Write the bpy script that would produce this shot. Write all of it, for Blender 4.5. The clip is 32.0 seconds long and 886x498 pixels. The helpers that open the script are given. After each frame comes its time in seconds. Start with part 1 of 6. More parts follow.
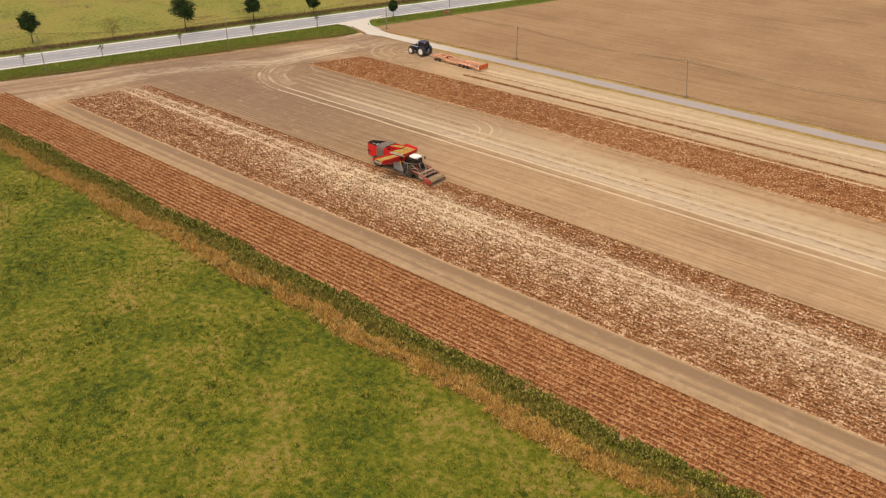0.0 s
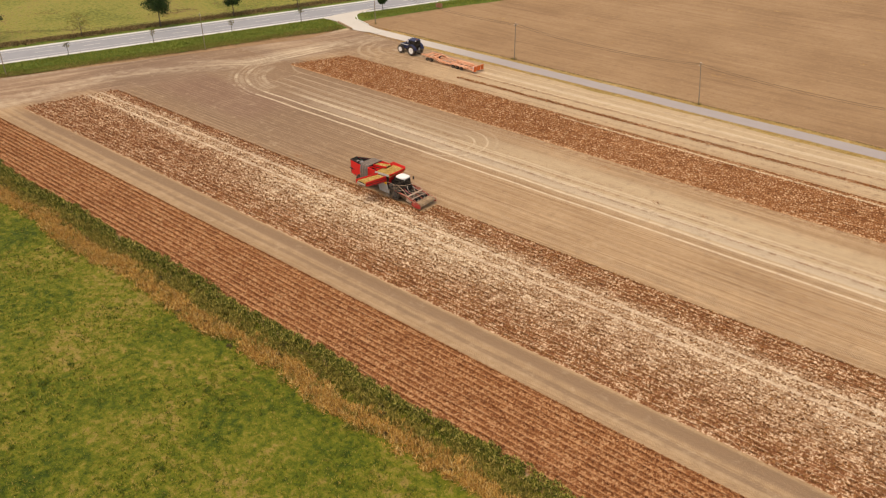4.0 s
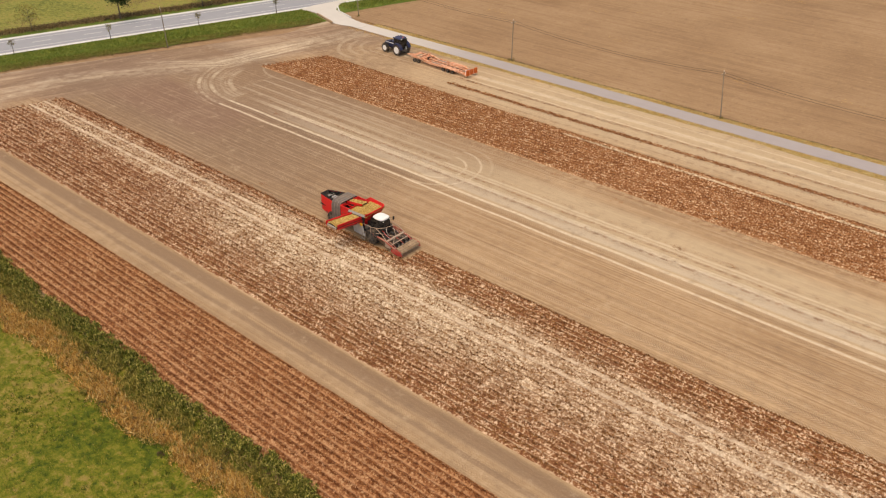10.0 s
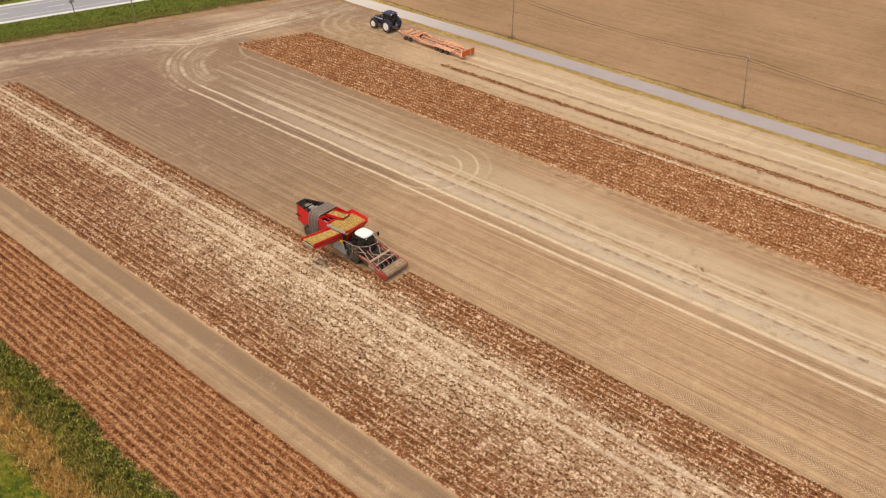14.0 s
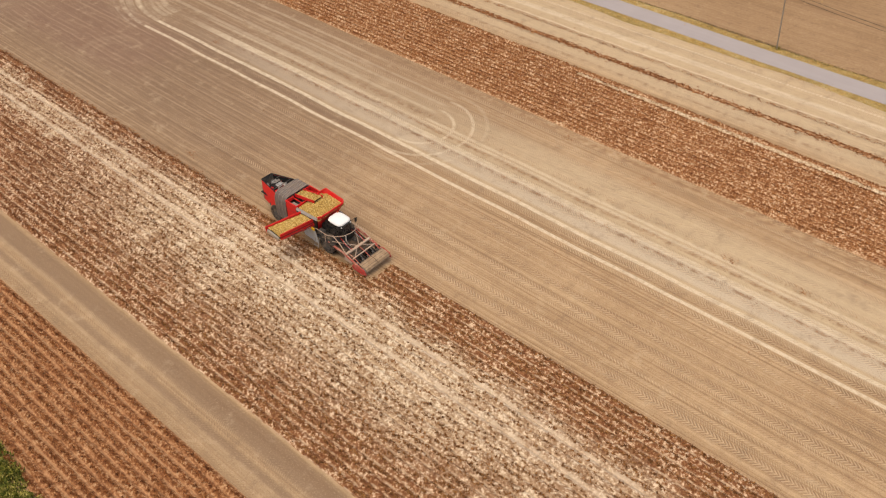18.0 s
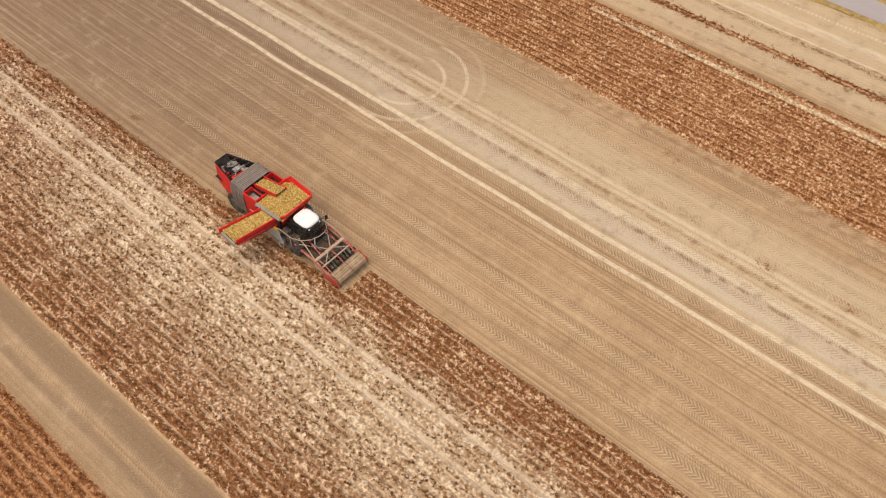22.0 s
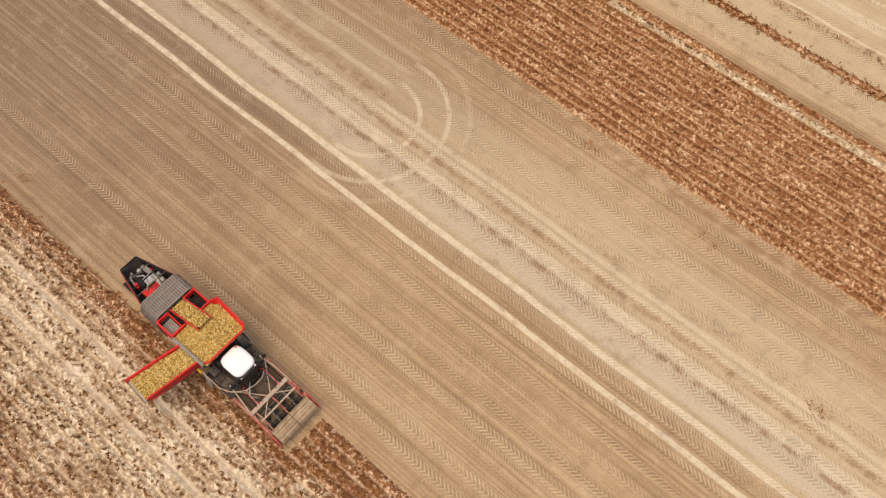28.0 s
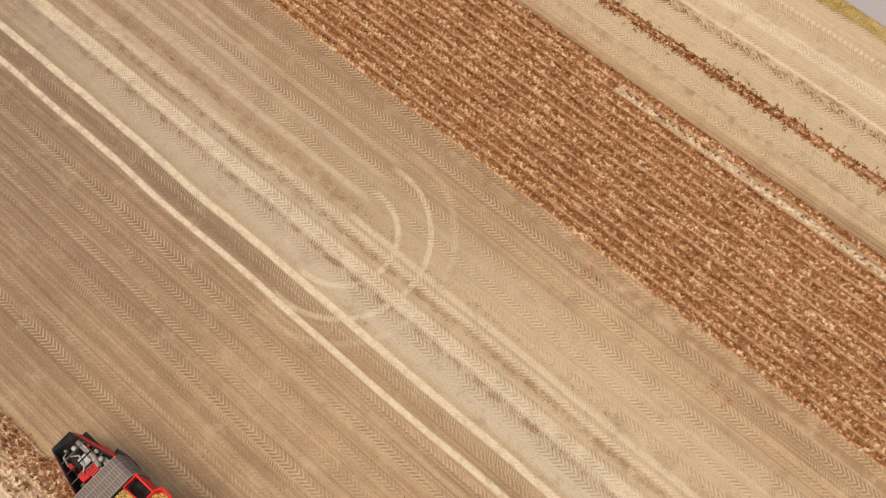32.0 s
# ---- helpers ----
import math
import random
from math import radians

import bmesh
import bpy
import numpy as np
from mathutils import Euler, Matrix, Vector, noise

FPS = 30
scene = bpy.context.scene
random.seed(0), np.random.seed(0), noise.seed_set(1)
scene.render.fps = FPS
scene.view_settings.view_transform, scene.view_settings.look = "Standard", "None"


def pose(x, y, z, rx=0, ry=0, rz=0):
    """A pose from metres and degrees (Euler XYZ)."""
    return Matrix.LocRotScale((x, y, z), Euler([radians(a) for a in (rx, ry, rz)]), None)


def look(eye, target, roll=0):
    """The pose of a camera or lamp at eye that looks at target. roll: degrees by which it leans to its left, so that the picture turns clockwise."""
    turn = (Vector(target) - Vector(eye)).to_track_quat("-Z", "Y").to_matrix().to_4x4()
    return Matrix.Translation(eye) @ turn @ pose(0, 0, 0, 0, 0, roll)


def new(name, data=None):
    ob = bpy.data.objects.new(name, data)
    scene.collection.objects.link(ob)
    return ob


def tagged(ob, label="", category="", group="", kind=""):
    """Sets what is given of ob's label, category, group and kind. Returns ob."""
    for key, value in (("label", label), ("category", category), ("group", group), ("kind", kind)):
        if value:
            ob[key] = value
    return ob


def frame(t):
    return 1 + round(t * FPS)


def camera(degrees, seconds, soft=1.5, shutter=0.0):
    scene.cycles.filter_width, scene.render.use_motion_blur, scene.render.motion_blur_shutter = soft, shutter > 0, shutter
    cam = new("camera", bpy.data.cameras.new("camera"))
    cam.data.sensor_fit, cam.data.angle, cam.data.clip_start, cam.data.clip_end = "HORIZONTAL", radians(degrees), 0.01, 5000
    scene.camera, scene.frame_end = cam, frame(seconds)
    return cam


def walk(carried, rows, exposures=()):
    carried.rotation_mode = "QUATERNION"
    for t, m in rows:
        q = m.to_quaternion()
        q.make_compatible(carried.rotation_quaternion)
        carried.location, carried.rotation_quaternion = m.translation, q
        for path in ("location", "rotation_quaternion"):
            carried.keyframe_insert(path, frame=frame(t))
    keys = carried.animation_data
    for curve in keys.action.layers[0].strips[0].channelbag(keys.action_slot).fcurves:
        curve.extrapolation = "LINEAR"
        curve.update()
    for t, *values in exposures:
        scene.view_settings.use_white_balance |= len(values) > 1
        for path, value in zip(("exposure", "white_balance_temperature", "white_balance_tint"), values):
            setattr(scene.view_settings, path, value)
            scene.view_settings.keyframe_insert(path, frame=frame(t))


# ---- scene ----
cam = camera(55.0, 32.0, soft=1.2)
PATH = [
    (0, (57.27, -81.36, 54.20), (45.59, -68.20, 44.69), -0.59),
    (1, (54.95, -78.53, 54.14), (43.33, -65.40, 44.53), -0.51),
    (2, (52.66, -75.65, 54.20), (41.10, -62.53, 44.49), -0.47),
    (3, (50.40, -72.71, 54.21), (38.88, -59.63, 44.40), -0.46),
    (3.5, (49.25, -71.25, 54.19), (37.76, -58.18, 44.34), -0.45),
    (5.5, (44.75, -65.57, 54.31), (33.38, -52.55, 44.25), -0.34),
    (6, (43.70, -64.23, 54.35), (32.36, -51.23, 44.23), -0.29),
    (7, (41.68, -61.57, 54.38), (30.39, -48.60, 44.16), -0.20),
    (8, (39.72, -58.90, 54.35), (28.47, -45.98, 44.04), -0.24),
    (9, (37.71, -56.22, 54.31), (26.51, -43.33, 43.90), -0.26),
    (10, (35.73, -53.57, 54.22), (24.57, -40.72, 43.71), -0.25),
    (11, (33.74, -50.99, 54.02), (22.62, -38.16, 43.45), -0.18),
    (12, (31.62, -48.35, 53.80), (20.55, -35.57, 43.11), -0.18),
    (13, (29.33, -45.51, 53.67), (18.42, -32.88, 42.66), -0.15),
    (14, (27.06, -42.46, 53.59), (16.30, -30.00, 42.22), -0.14),
    (14.5, (25.95, -40.94, 53.54), (15.28, -28.60, 41.98), -0.17),
    (16.5, (21.18, -34.72, 53.33), (10.99, -22.91, 40.82), -0.13),
    (17, (19.98, -33.07, 53.25), (9.92, -21.41, 40.50), -0.16),
    (18, (17.61, -29.84, 53.14), (7.84, -18.53, 39.84), -0.23),
    (19, (15.08, -26.58, 53.11), (5.68, -15.69, 39.21), -0.24),
    (20, (12.42, -23.29, 53.13), (3.45, -12.85, 38.62), -0.12),
    (21, (9.83, -19.89, 53.16), (1.27, -9.91, 38.08), -0.03),
    (22, (7.26, -16.36, 53.18), (-0.92, -6.85, 37.59), -0.07),
    (23, (4.66, -12.84, 53.08), (-3.14, -3.79, 37.04), -0.06),
    (24, (2.13, -9.38, 52.93), (-5.29, -0.77, 36.48), -0.13),
    (25, (-0.42, -5.99, 52.72), (-7.47, 2.19, 35.88), -0.12),
    (25.5, (-1.70, -4.33, 52.66), (-8.54, 3.63, 35.63), -0.07),
    (27.5, (-7.11, 2.66, 52.36), (-13.14, 9.76, 34.66), 0.21),
    (28, (-8.47, 4.41, 52.26), (-14.31, 11.32, 34.42), 0.38),
    (29, (-11.14, 7.79, 52.11), (-16.58, 14.32, 34.01), 0.72),
    (30, (-13.66, 11.07, 51.90), (-18.77, 17.26, 33.58), 1.04),
    (31, (-16.07, 14.26, 51.74), (-20.90, 20.16, 33.25), 1.36),
    (32, (-18.52, 17.49, 51.67), (-23.11, 23.15, 33.04), 1.64),
]
walk(cam, [(t, look(eye, target, roll)) for t, eye, target, roll in PATH], [(0.0, 0.41, 8700, 13), (10.0, 0.4, 8250, 13), (32.0, 0.43, 7750, 10)])

# ---- light: a bright, hazy sky with a weak, very soft sun ----
SUN_ELEV, SUN_AZ = radians(74), radians(195)
world = bpy.data.worlds.new("sky")
scene.world = world
world.use_nodes = True
wn = world.node_tree
sky = wn.nodes.new("ShaderNodeTexSky")
sky.sky_type, sky.sun_disc = "NISHITA", False
sky.sun_elevation, sky.sun_rotation = SUN_ELEV, SUN_AZ
sky.air_density, sky.dust_density, sky.ozone_density = 1.0, 3.0, 1.0
wn.links.new(sky.outputs[0], wn.nodes["Background"].inputs[0])
wn.nodes["Background"].inputs[1].default_value = 0.13
sun = new("sun", bpy.data.lights.new("sun", "SUN"))
sun.data.energy, sun.data.angle, sun.data.color = 1.2, radians(80), (1.0, 0.95, 0.87)
sun_way = Vector((math.sin(SUN_AZ) * math.cos(SUN_ELEV), math.cos(SUN_AZ) * math.cos(SUN_ELEV), math.sin(SUN_ELEV)))
sun.matrix_world = look(sun_way * 100, (0, 0, 0))

ROW = 0.75   # from ridge to ridge
MEADOW_Y, MIDDLE_Y, TRACK_Y = -23.1, -8.35, 40.0   # first ridge of each block
BARE_LANES = (2.5, 4.75)   # wheel lanes of the sprayer in the middle block


# ---- material helpers ----
class Nodes:
    """Short names for building one node material."""

    def __init__(self, name, rough=0.9, metal=0.0):
        self.mat = bpy.data.materials.new(name)
        self.mat.use_nodes = True
        self.tree = self.mat.node_tree
        self.bsdf = self.tree.nodes["Principled BSDF"]
        self.bsdf.inputs["Roughness"].default_value = rough
        self.bsdf.inputs["Metallic"].default_value = metal
        self.bsdf.inputs["Specular IOR Level"].default_value = 0.25
        geo = self.tree.nodes.new("ShaderNodeNewGeometry")
        self.pos, self.island = geo.outputs["Position"], geo.outputs["Random Per Island"]
        self.rand = self.tree.nodes.new("ShaderNodeObjectInfo").outputs["Random"]
        xyz = self.tree.nodes.new("ShaderNodeSeparateXYZ")
        self.link(self.pos, xyz.inputs[0])
        self.x, self.y, self.z = xyz.outputs

    def link(self, value, socket):
        if isinstance(value, bpy.types.NodeSocket):
            self.tree.links.new(value, socket)
        else:
            socket.default_value = (*value, 1) if isinstance(value, (tuple, list)) and len(value) == 3 and len(socket.default_value) == 4 else value

    def math(self, op, a, b=0.0, c=0.0):
        n = self.tree.nodes.new("ShaderNodeMath")
        n.operation = op
        for s, v in zip(n.inputs, (a, b, c)):
            self.link(v, s)
        return n.outputs[0]

    def stretched(self, sx, sy, sz=1.0):
        n = self.tree.nodes.new("ShaderNodeVectorMath")
        n.operation = "MULTIPLY"
        self.link(self.pos, n.inputs[0])
        n.inputs[1].default_value = (sx, sy, sz)
        return n.outputs[0]

    def noise(self, scale, detail=3.0, rough=0.55, vector=None):
        n = self.tree.nodes.new("ShaderNodeTexNoise")
        self.link(vector or self.pos, n.inputs["Vector"])
        n.inputs["Scale"].default_value, n.inputs["Detail"].default_value, n.inputs["Roughness"].default_value = scale, detail, rough
        return n.outputs[0]

    def span(self, value, low, high, to_low=0.0, to_high=1.0):
        n = self.tree.nodes.new("ShaderNodeMapRange")
        n.interpolation_type = "SMOOTHSTEP"
        for s, v in zip(n.inputs, (value, low, high, to_low, to_high)):
            self.link(v, s)
        return n.outputs[0]

    def band(self, value, middle, half, soft):
        """1 within half of middle, falling to 0 over soft."""
        off = self.math("ABSOLUTE", self.math("SUBTRACT", value, middle))
        return self.span(off, half, half + soft, 1.0, 0.0)

    def mix(self, fac, a, b, blend="MIX"):
        n = self.tree.nodes.new("ShaderNodeMix")
        n.data_type, n.blend_type = "RGBA", blend
        self.link(fac, n.inputs[0])
        self.link(a, n.inputs[6])
        self.link(b, n.inputs[7])
        return n.outputs[2]

    def ramp(self, fac, *stops):
        n = self.tree.nodes.new("ShaderNodeValToRGB")
        while len(n.color_ramp.elements) < len(stops):
            n.color_ramp.elements.new(0.5)
        for e, (at, colour) in zip(n.color_ramp.elements, stops):
            e.position, e.color = at, (*colour, 1)
        self.link(fac, n.inputs[0])
        return n.outputs[0]

    def done(self, colour, height=None, depth=0.02, strength=0.6, rough=None):
        self.link(colour, self.bsdf.inputs["Base Color"])
        if height is not None:
            n = self.tree.nodes.new("ShaderNodeBump")
            n.inputs["Strength"].default_value, n.inputs["Distance"].default_value = strength, depth
            self.link(height, n.inputs["Height"])
            self.link(n.outputs[0], self.bsdf.inputs["Normal"])
        if rough is not None:
            self.link(rough, self.bsdf.inputs["Roughness"])
        return self.mat


def any_of(g, *masks):
    total = masks[0]
    for m in masks[1:]:
        total = g.math("MAXIMUM", total, m)
    return total


def soil_material():
    """Sandy, freshly harvested soil with wheel marks that run along the rows."""
    g = Nodes("sandy_soil", 0.95)
    wide, clods, grain = g.noise(0.06, 3), g.noise(1.6, 4), g.noise(14, 4, 0.65)
    streak = g.noise(1.0, 4, 0.6, g.stretched(0.02, 1.5))
    fine_streak = g.noise(1.0, 4, 0.65, g.stretched(0.035, 4.5))
    tone = g.math("ADD", g.math("MULTIPLY", wide, 0.22), g.math("ADD", g.math("MULTIPLY", streak, 0.35), g.math("MULTIPLY", fine_streak, 0.5)))
    colour = g.ramp(tone, (0.41, (0.235, 0.136, 0.066)), (0.51, (0.39, 0.246, 0.13)), (0.61, (0.54, 0.37, 0.21)))
    colour = g.mix(g.span(clods, 0.35, 0.7, 0.0, 0.22), colour, (0.22, 0.125, 0.07))
    colour = g.mix(g.span(grain, 0.3, 0.75, 0.0, 0.3), colour, (0.5, 0.34, 0.2))
    mottle = g.noise(0.55, 7, 0.72)
    # damp, darker soil behind the turning place
    damp_x = g.span(g.math("ADD", g.x, g.math("MULTIPLY", g.noise(0.12, 3), 24)), -48, -14, 1, 0)
    damp = g.math("MULTIPLY", damp_x, g.band(g.math("ADD", g.y, g.math("MULTIPLY", g.noise(0.2), 5)), 18.0, 8.0, 4))
    rear = g.math("MULTIPLY", g.span(g.math("ADD", g.x, g.math("MULTIPLY", g.noise(0.1, 3), 20)), -62, -42, 1, 0), g.band(g.y, 30.0, 11.0, 3.0))
    colour = g.mix(g.math("MULTIPLY", g.math("MAXIMUM", damp, g.math("MULTIPLY", rear, 0.8)), g.span(fine_streak, 0.3, 0.7, 0.85, 0.4)), colour, (0.2, 0.123, 0.072))
    blush = g.math("MULTIPLY", g.band(g.math("ADD", g.x, g.math("MULTIPLY", mottle, 14)), -80, 11.0, 9.0), g.band(g.math("ADD", g.y, g.math("MULTIPLY", mottle, 6)), 22.5, 4.0, 4.0))
    colour = g.mix(g.math("MULTIPLY", blush, 0.4), colour, (0.25, 0.115, 0.09))
    wobble = g.math("ADD", g.y, g.math("MULTIPLY", g.math("SUBTRACT", g.noise(0.09, 2), 0.5), 0.55))
    # pale strip between the wheel tracks, and the pale headland
    pale = g.math("MULTIPLY", g.band(wobble, 30.2, 3.6, 2.6), g.span(g.math("ADD", g.x, g.math("MULTIPLY", mottle, 16)), -70, -44, 0.1, 0.62))
    east = g.math("MULTIPLY", g.band(wobble, 60.5, 6.0, 3.0), g.span(g.math("ADD", g.x, g.math("MULTIPLY", mottle, 20)), -66, -30, 0.12, 0.6))
    lane = g.math("MULTIPLY", any_of(g, g.band(wobble, -12.3, 0.3, 0.4), g.band(wobble, -10.5, 0.3, 0.4)), 0.2)
    dusty = g.math("MULTIPLY", g.band(g.math("ADD", g.x, g.math("MULTIPLY", mottle, 8)), -40, 4.0, 5.0), g.math("MULTIPLY", g.band(wobble, 28.2, 1.2, 1.2), g.span(mottle, 0.3, 0.6, 0.7, 0.35)))
    colour = g.mix(any_of(g, pale, east, lane), colour, (0.57, 0.445, 0.285))
    grey_strip = g.math("MULTIPLY", g.band(wobble, 27.35, 0.95, 0.4), g.span(g.math("ADD", g.x, g.math("MULTIPLY", mottle, 12)), -72, -52, 0.0, 0.5))
    colour = g.mix(g.math("MAXIMUM", dusty, grey_strip), colour, (0.56, 0.47, 0.36))
    # headland: trampled across the rows, along the road
    from_road = g.math("ADD", g.math("SUBTRACT", g.x, g.math("MULTIPLY", g.y, 0.355)), 137.2)
    join = g.tree.nodes.new("ShaderNodeCombineXYZ")
    g.link(g.math("MULTIPLY", from_road, 0.55), join.inputs[0])
    g.link(g.math("MULTIPLY", g.y, 0.035), join.inputs[1])
    swath = g.noise(1.0, 4, 0.6, join.outputs[0])
    head = g.span(g.math("ADD", from_road, g.math("MULTIPLY", g.noise(0.15, 3), 12)), 33, 40, 1, 0)
    trodden = g.ramp(swath, (0.34, (0.2, 0.122, 0.075)), (0.5, (0.305, 0.198, 0.128)), (0.66, (0.5, 0.37, 0.245)))
    trodden = g.mix(g.span(grain, 0.35, 0.7, 0, 0.3), trodden, (0.24, 0.16, 0.11))
    colour = g.mix(g.math("MULTIPLY", head, 0.9), colour, trodden)
    # wheel tracks with a half turn at their end
    past = g.span(g.x, -38.0, -36.8)
    before = g.math("SUBTRACT", 1.0, past)
    dx, dy = g.math("ADD", g.x, 36.9), g.math("SUBTRACT", wobble, 29.7)
    ring = g.math("SQRT", g.math("ADD", g.math("MULTIPLY", dx, dx), g.math("MULTIPLY", dy, dy)))
    turn = g.math("MULTIPLY", any_of(g, g.band(ring, 5.8, 0.1, 0.16), g.band(ring, 3.6, 0.1, 0.16), g.math("MULTIPLY", g.band(ring, 7.4, 0.1, 0.2), 0.35)), g.math("MULTIPLY", past, 0.6))
    tracks = any_of(g, g.band(wobble, 23.6, 0.13, 0.16), g.band(wobble, 25.55, 0.16, 0.18))
    faint = g.math("MAXIMUM", g.math("MULTIPLY", any_of(g, g.band(wobble, 28.6, 0.32, 0.25), g.math("MULTIPLY", g.band(wobble, 30.35, 0.1, 0.2), 0.7)), g.span(g.x, -82, -66, 0.0, 0.8)), g.math("MULTIPLY", g.band(wobble, 31.0, 0.1, 0.2), g.math("MULTIPLY", past, 0.55)))
    back = g.math("MULTIPLY", any_of(g, g.band(wobble, 32.6, 0.14, 0.2), g.math("MULTIPLY", g.band(wobble, 34.45, 0.1, 0.22), 0.8), g.band(wobble, 30.5, 0.16, 0.2), g.math("MULTIPLY", g.band(wobble, 36.0, 0.1, 0.22), 0.8)), g.math("MULTIPLY", g.math("MULTIPLY", before, g.span(g.x, -80, -58)), 0.38))
    skew = g.math("ADD", wobble, g.math("MULTIPLY", g.x, -0.01))
    rut = any_of(g, tracks, faint, back, turn, any_of(g, g.math("MULTIPLY", g.band(skew, 62.15, 0.3, 0.5), 0.75), g.math("MULTIPLY", g.band(skew, 60.0, 0.05, 0.16), 0.75), g.math("MULTIPLY", g.band(skew, 64.6, 0.16, 0.1), g.span(g.math("SINE", g.math("MULTIPLY", g.x, 14.0)), 0.0, 0.5, 0.2, 0.8))))
    rut = g.math("MULTIPLY", rut, g.span(g.x, -81.2, -80.8))
    # the tracks swing round at the headland in a flat oval
    ax, ay = g.math("MULTIPLY", g.math("ADD", g.x, 81.0), 13 / 15), g.math("SUBTRACT", wobble, 37.5)
    swing = g.math("SQRT", g.math("ADD", g.math("MULTIPLY", ax, ax), g.math("MULTIPLY", ay, ay)))
    corner = g.math("MULTIPLY", g.span(g.x, -80.8, -81.2), g.span(g.y, 38.5, 33.0))
    braid = g.tree.nodes.new("ShaderNodeCombineXYZ")
    g.link(g.math("MULTIPLY", swing, 1.5), braid.inputs[0])
    g.link(g.math("MULTIPLY", g.y, 0.07), braid.inputs[1])
    braids = g.math("MULTIPLY", g.band(swing, 11.6, 3.0, 1.6), g.span(g.noise(1.0, 4, 0.65, braid.outputs[0]), 0.42, 0.62, 0.0, 0.6))
    arcs = any_of(g, braids, g.band(swing, 13.9, 0.14, 0.3), g.band(swing, 11.95, 0.16, 0.3), g.math("MULTIPLY", g.band(swing, 10.4, 0.12, 0.3), 0.6), g.math("MULTIPLY", g.band(swing, 8.8, 0.2, 0.4), 0.8))
    rut = g.math("MAXIMUM", rut, g.math("MULTIPLY", g.math("MULTIPLY", arcs, corner), g.span(g.noise(0.35, 4, 0.65), 0.38, 0.62, 0.15, 0.7)))
    tx, ty = g.math("ADD", g.x, 84.0), g.math("SUBTRACT", wobble, 44.9)
    loop = g.math("SQRT", g.math("ADD", g.math("MULTIPLY", tx, tx), g.math("MULTIPLY", ty, ty)))
    loop = g.math("MULTIPLY", g.band(loop, 7.3, 0.1, 0.25), g.math("MULTIPLY", g.span(g.x, -83.9, -84.1), g.span(g.y, 42.5, 40.5)))
    lines = g.math("MULTIPLY", any_of(g, g.band(wobble, 37.6, 0.1, 0.25), g.band(wobble, 35.5, 0.1, 0.3), g.band(wobble, 33.1, 0.12, 0.3), g.band(wobble, 30.9, 0.12, 0.3)), g.math("MULTIPLY", g.span(g.x, -84.1, -83.9), g.span(g.x, -46, -56)))
    rut = g.math("MAXIMUM", rut, g.math("MULTIPLY", g.math("MAXIMUM", loop, lines), 0.33))
    # the way from the junction down to the turning place, and on round the corner of the middle block
    past_turn = g.math("SUBTRACT", g.y, 35.5)
    line_x = g.math("ADD", g.math("MULTIPLY", g.math("MAXIMUM", past_turn, 0.0), 0.2), g.math("MULTIPLY", g.math("MINIMUM", past_turn, 0.0), 1.05))
    aside = g.math("ADD", g.math("SUBTRACT", g.math("ADD", g.x, 97.0), line_x), g.math("MULTIPLY", g.math("SUBTRACT", g.noise(0.08, 2), 0.5), 2.0))
    thread = g.tree.nodes.new("ShaderNodeCombineXYZ")
    g.link(g.math("MULTIPLY", aside, 1.1), thread.inputs[0])
    g.link(g.math("MULTIPLY", g.y, 0.07), thread.inputs[1])
    strands = g.span(g.noise(1.0, 5, 0.68, thread.outputs[0]), 0.38, 0.62, 0.05, 1.0)
    wide_way = g.math("MULTIPLY", g.band(aside, -0.3, 1.8, 2.6), g.math("MULTIPLY", g.span(g.y, 24, 34), g.span(g.y, 70, 64)))
    rut = g.math("MAXIMUM", rut, g.math("MULTIPLY", g.math("MULTIPLY", wide_way, strands), 0.95))
    round_x = g.span(g.y, 8, 40, -112.5, -96.5)
    off_way = g.math("ADD", g.math("SUBTRACT", g.x, round_x), g.math("MULTIPLY", g.math("SUBTRACT", g.noise(0.06, 2), 0.5), 2.0))
    two_ruts = any_of(g, g.band(off_way, -1.0, 0.3, 0.8), g.band(off_way, 1.2, 0.3, 0.8), g.math("MULTIPLY", g.band(off_way, 0.0, 2.0, 2.4), 0.6))
    rut = g.math("MAXIMUM", rut, g.math("MULTIPLY", two_ruts, g.math("MULTIPLY", g.band(g.y, 8.0, 22.0, 8.0), g.span(g.noise(0.5, 4), 0.35, 0.62, 0.1, 0.5))))
    # a pale dusty strip along the foot of the verge
    foot = g.math("SUBTRACT", g.math("SUBTRACT", g.x, g.math("MULTIPLY", g.y, 0.385)), -127.3)
    rut = g.math("MAXIMUM", rut, g.math("MULTIPLY", g.band(foot, 1.2, 0.6, 1.4), g.span(g.noise(0.4, 4), 0.35, 0.6, 0.1, 0.5)))
    edge = g.math("MULTIPLY", g.band(g.math("ADD", g.y, g.math("MULTIPLY", g.noise(0.15, 2), 0.8)), -9.55, 0.5, 0.8), 0.4)
    beside = g.span(g.x, -110, -101)
    colour = g.mix(g.math("MULTIPLY", g.math("MULTIPLY", g.band(wobble, -11.3, 2.2, 0.4), beside), g.span(mottle, 0.35, 0.65, 0.3, 0.6)), colour, (0.33, 0.222, 0.128))
    colour = g.mix(g.math("MULTIPLY", g.math("MULTIPLY", g.band(wobble, -9.9, 0.5, 0.6), beside), g.span(mottle, 0.35, 0.6, 0.7, 0.35)), colour, (0.2, 0.118, 0.068))
    edge = g.math("MAXIMUM", edge, g.math("MULTIPLY", g.band(wobble, -11.9, 0.14, 0.35), 0.55))
    colour = g.mix(g.math("MULTIPLY", edge, beside), colour, (0.21, 0.13, 0.08))
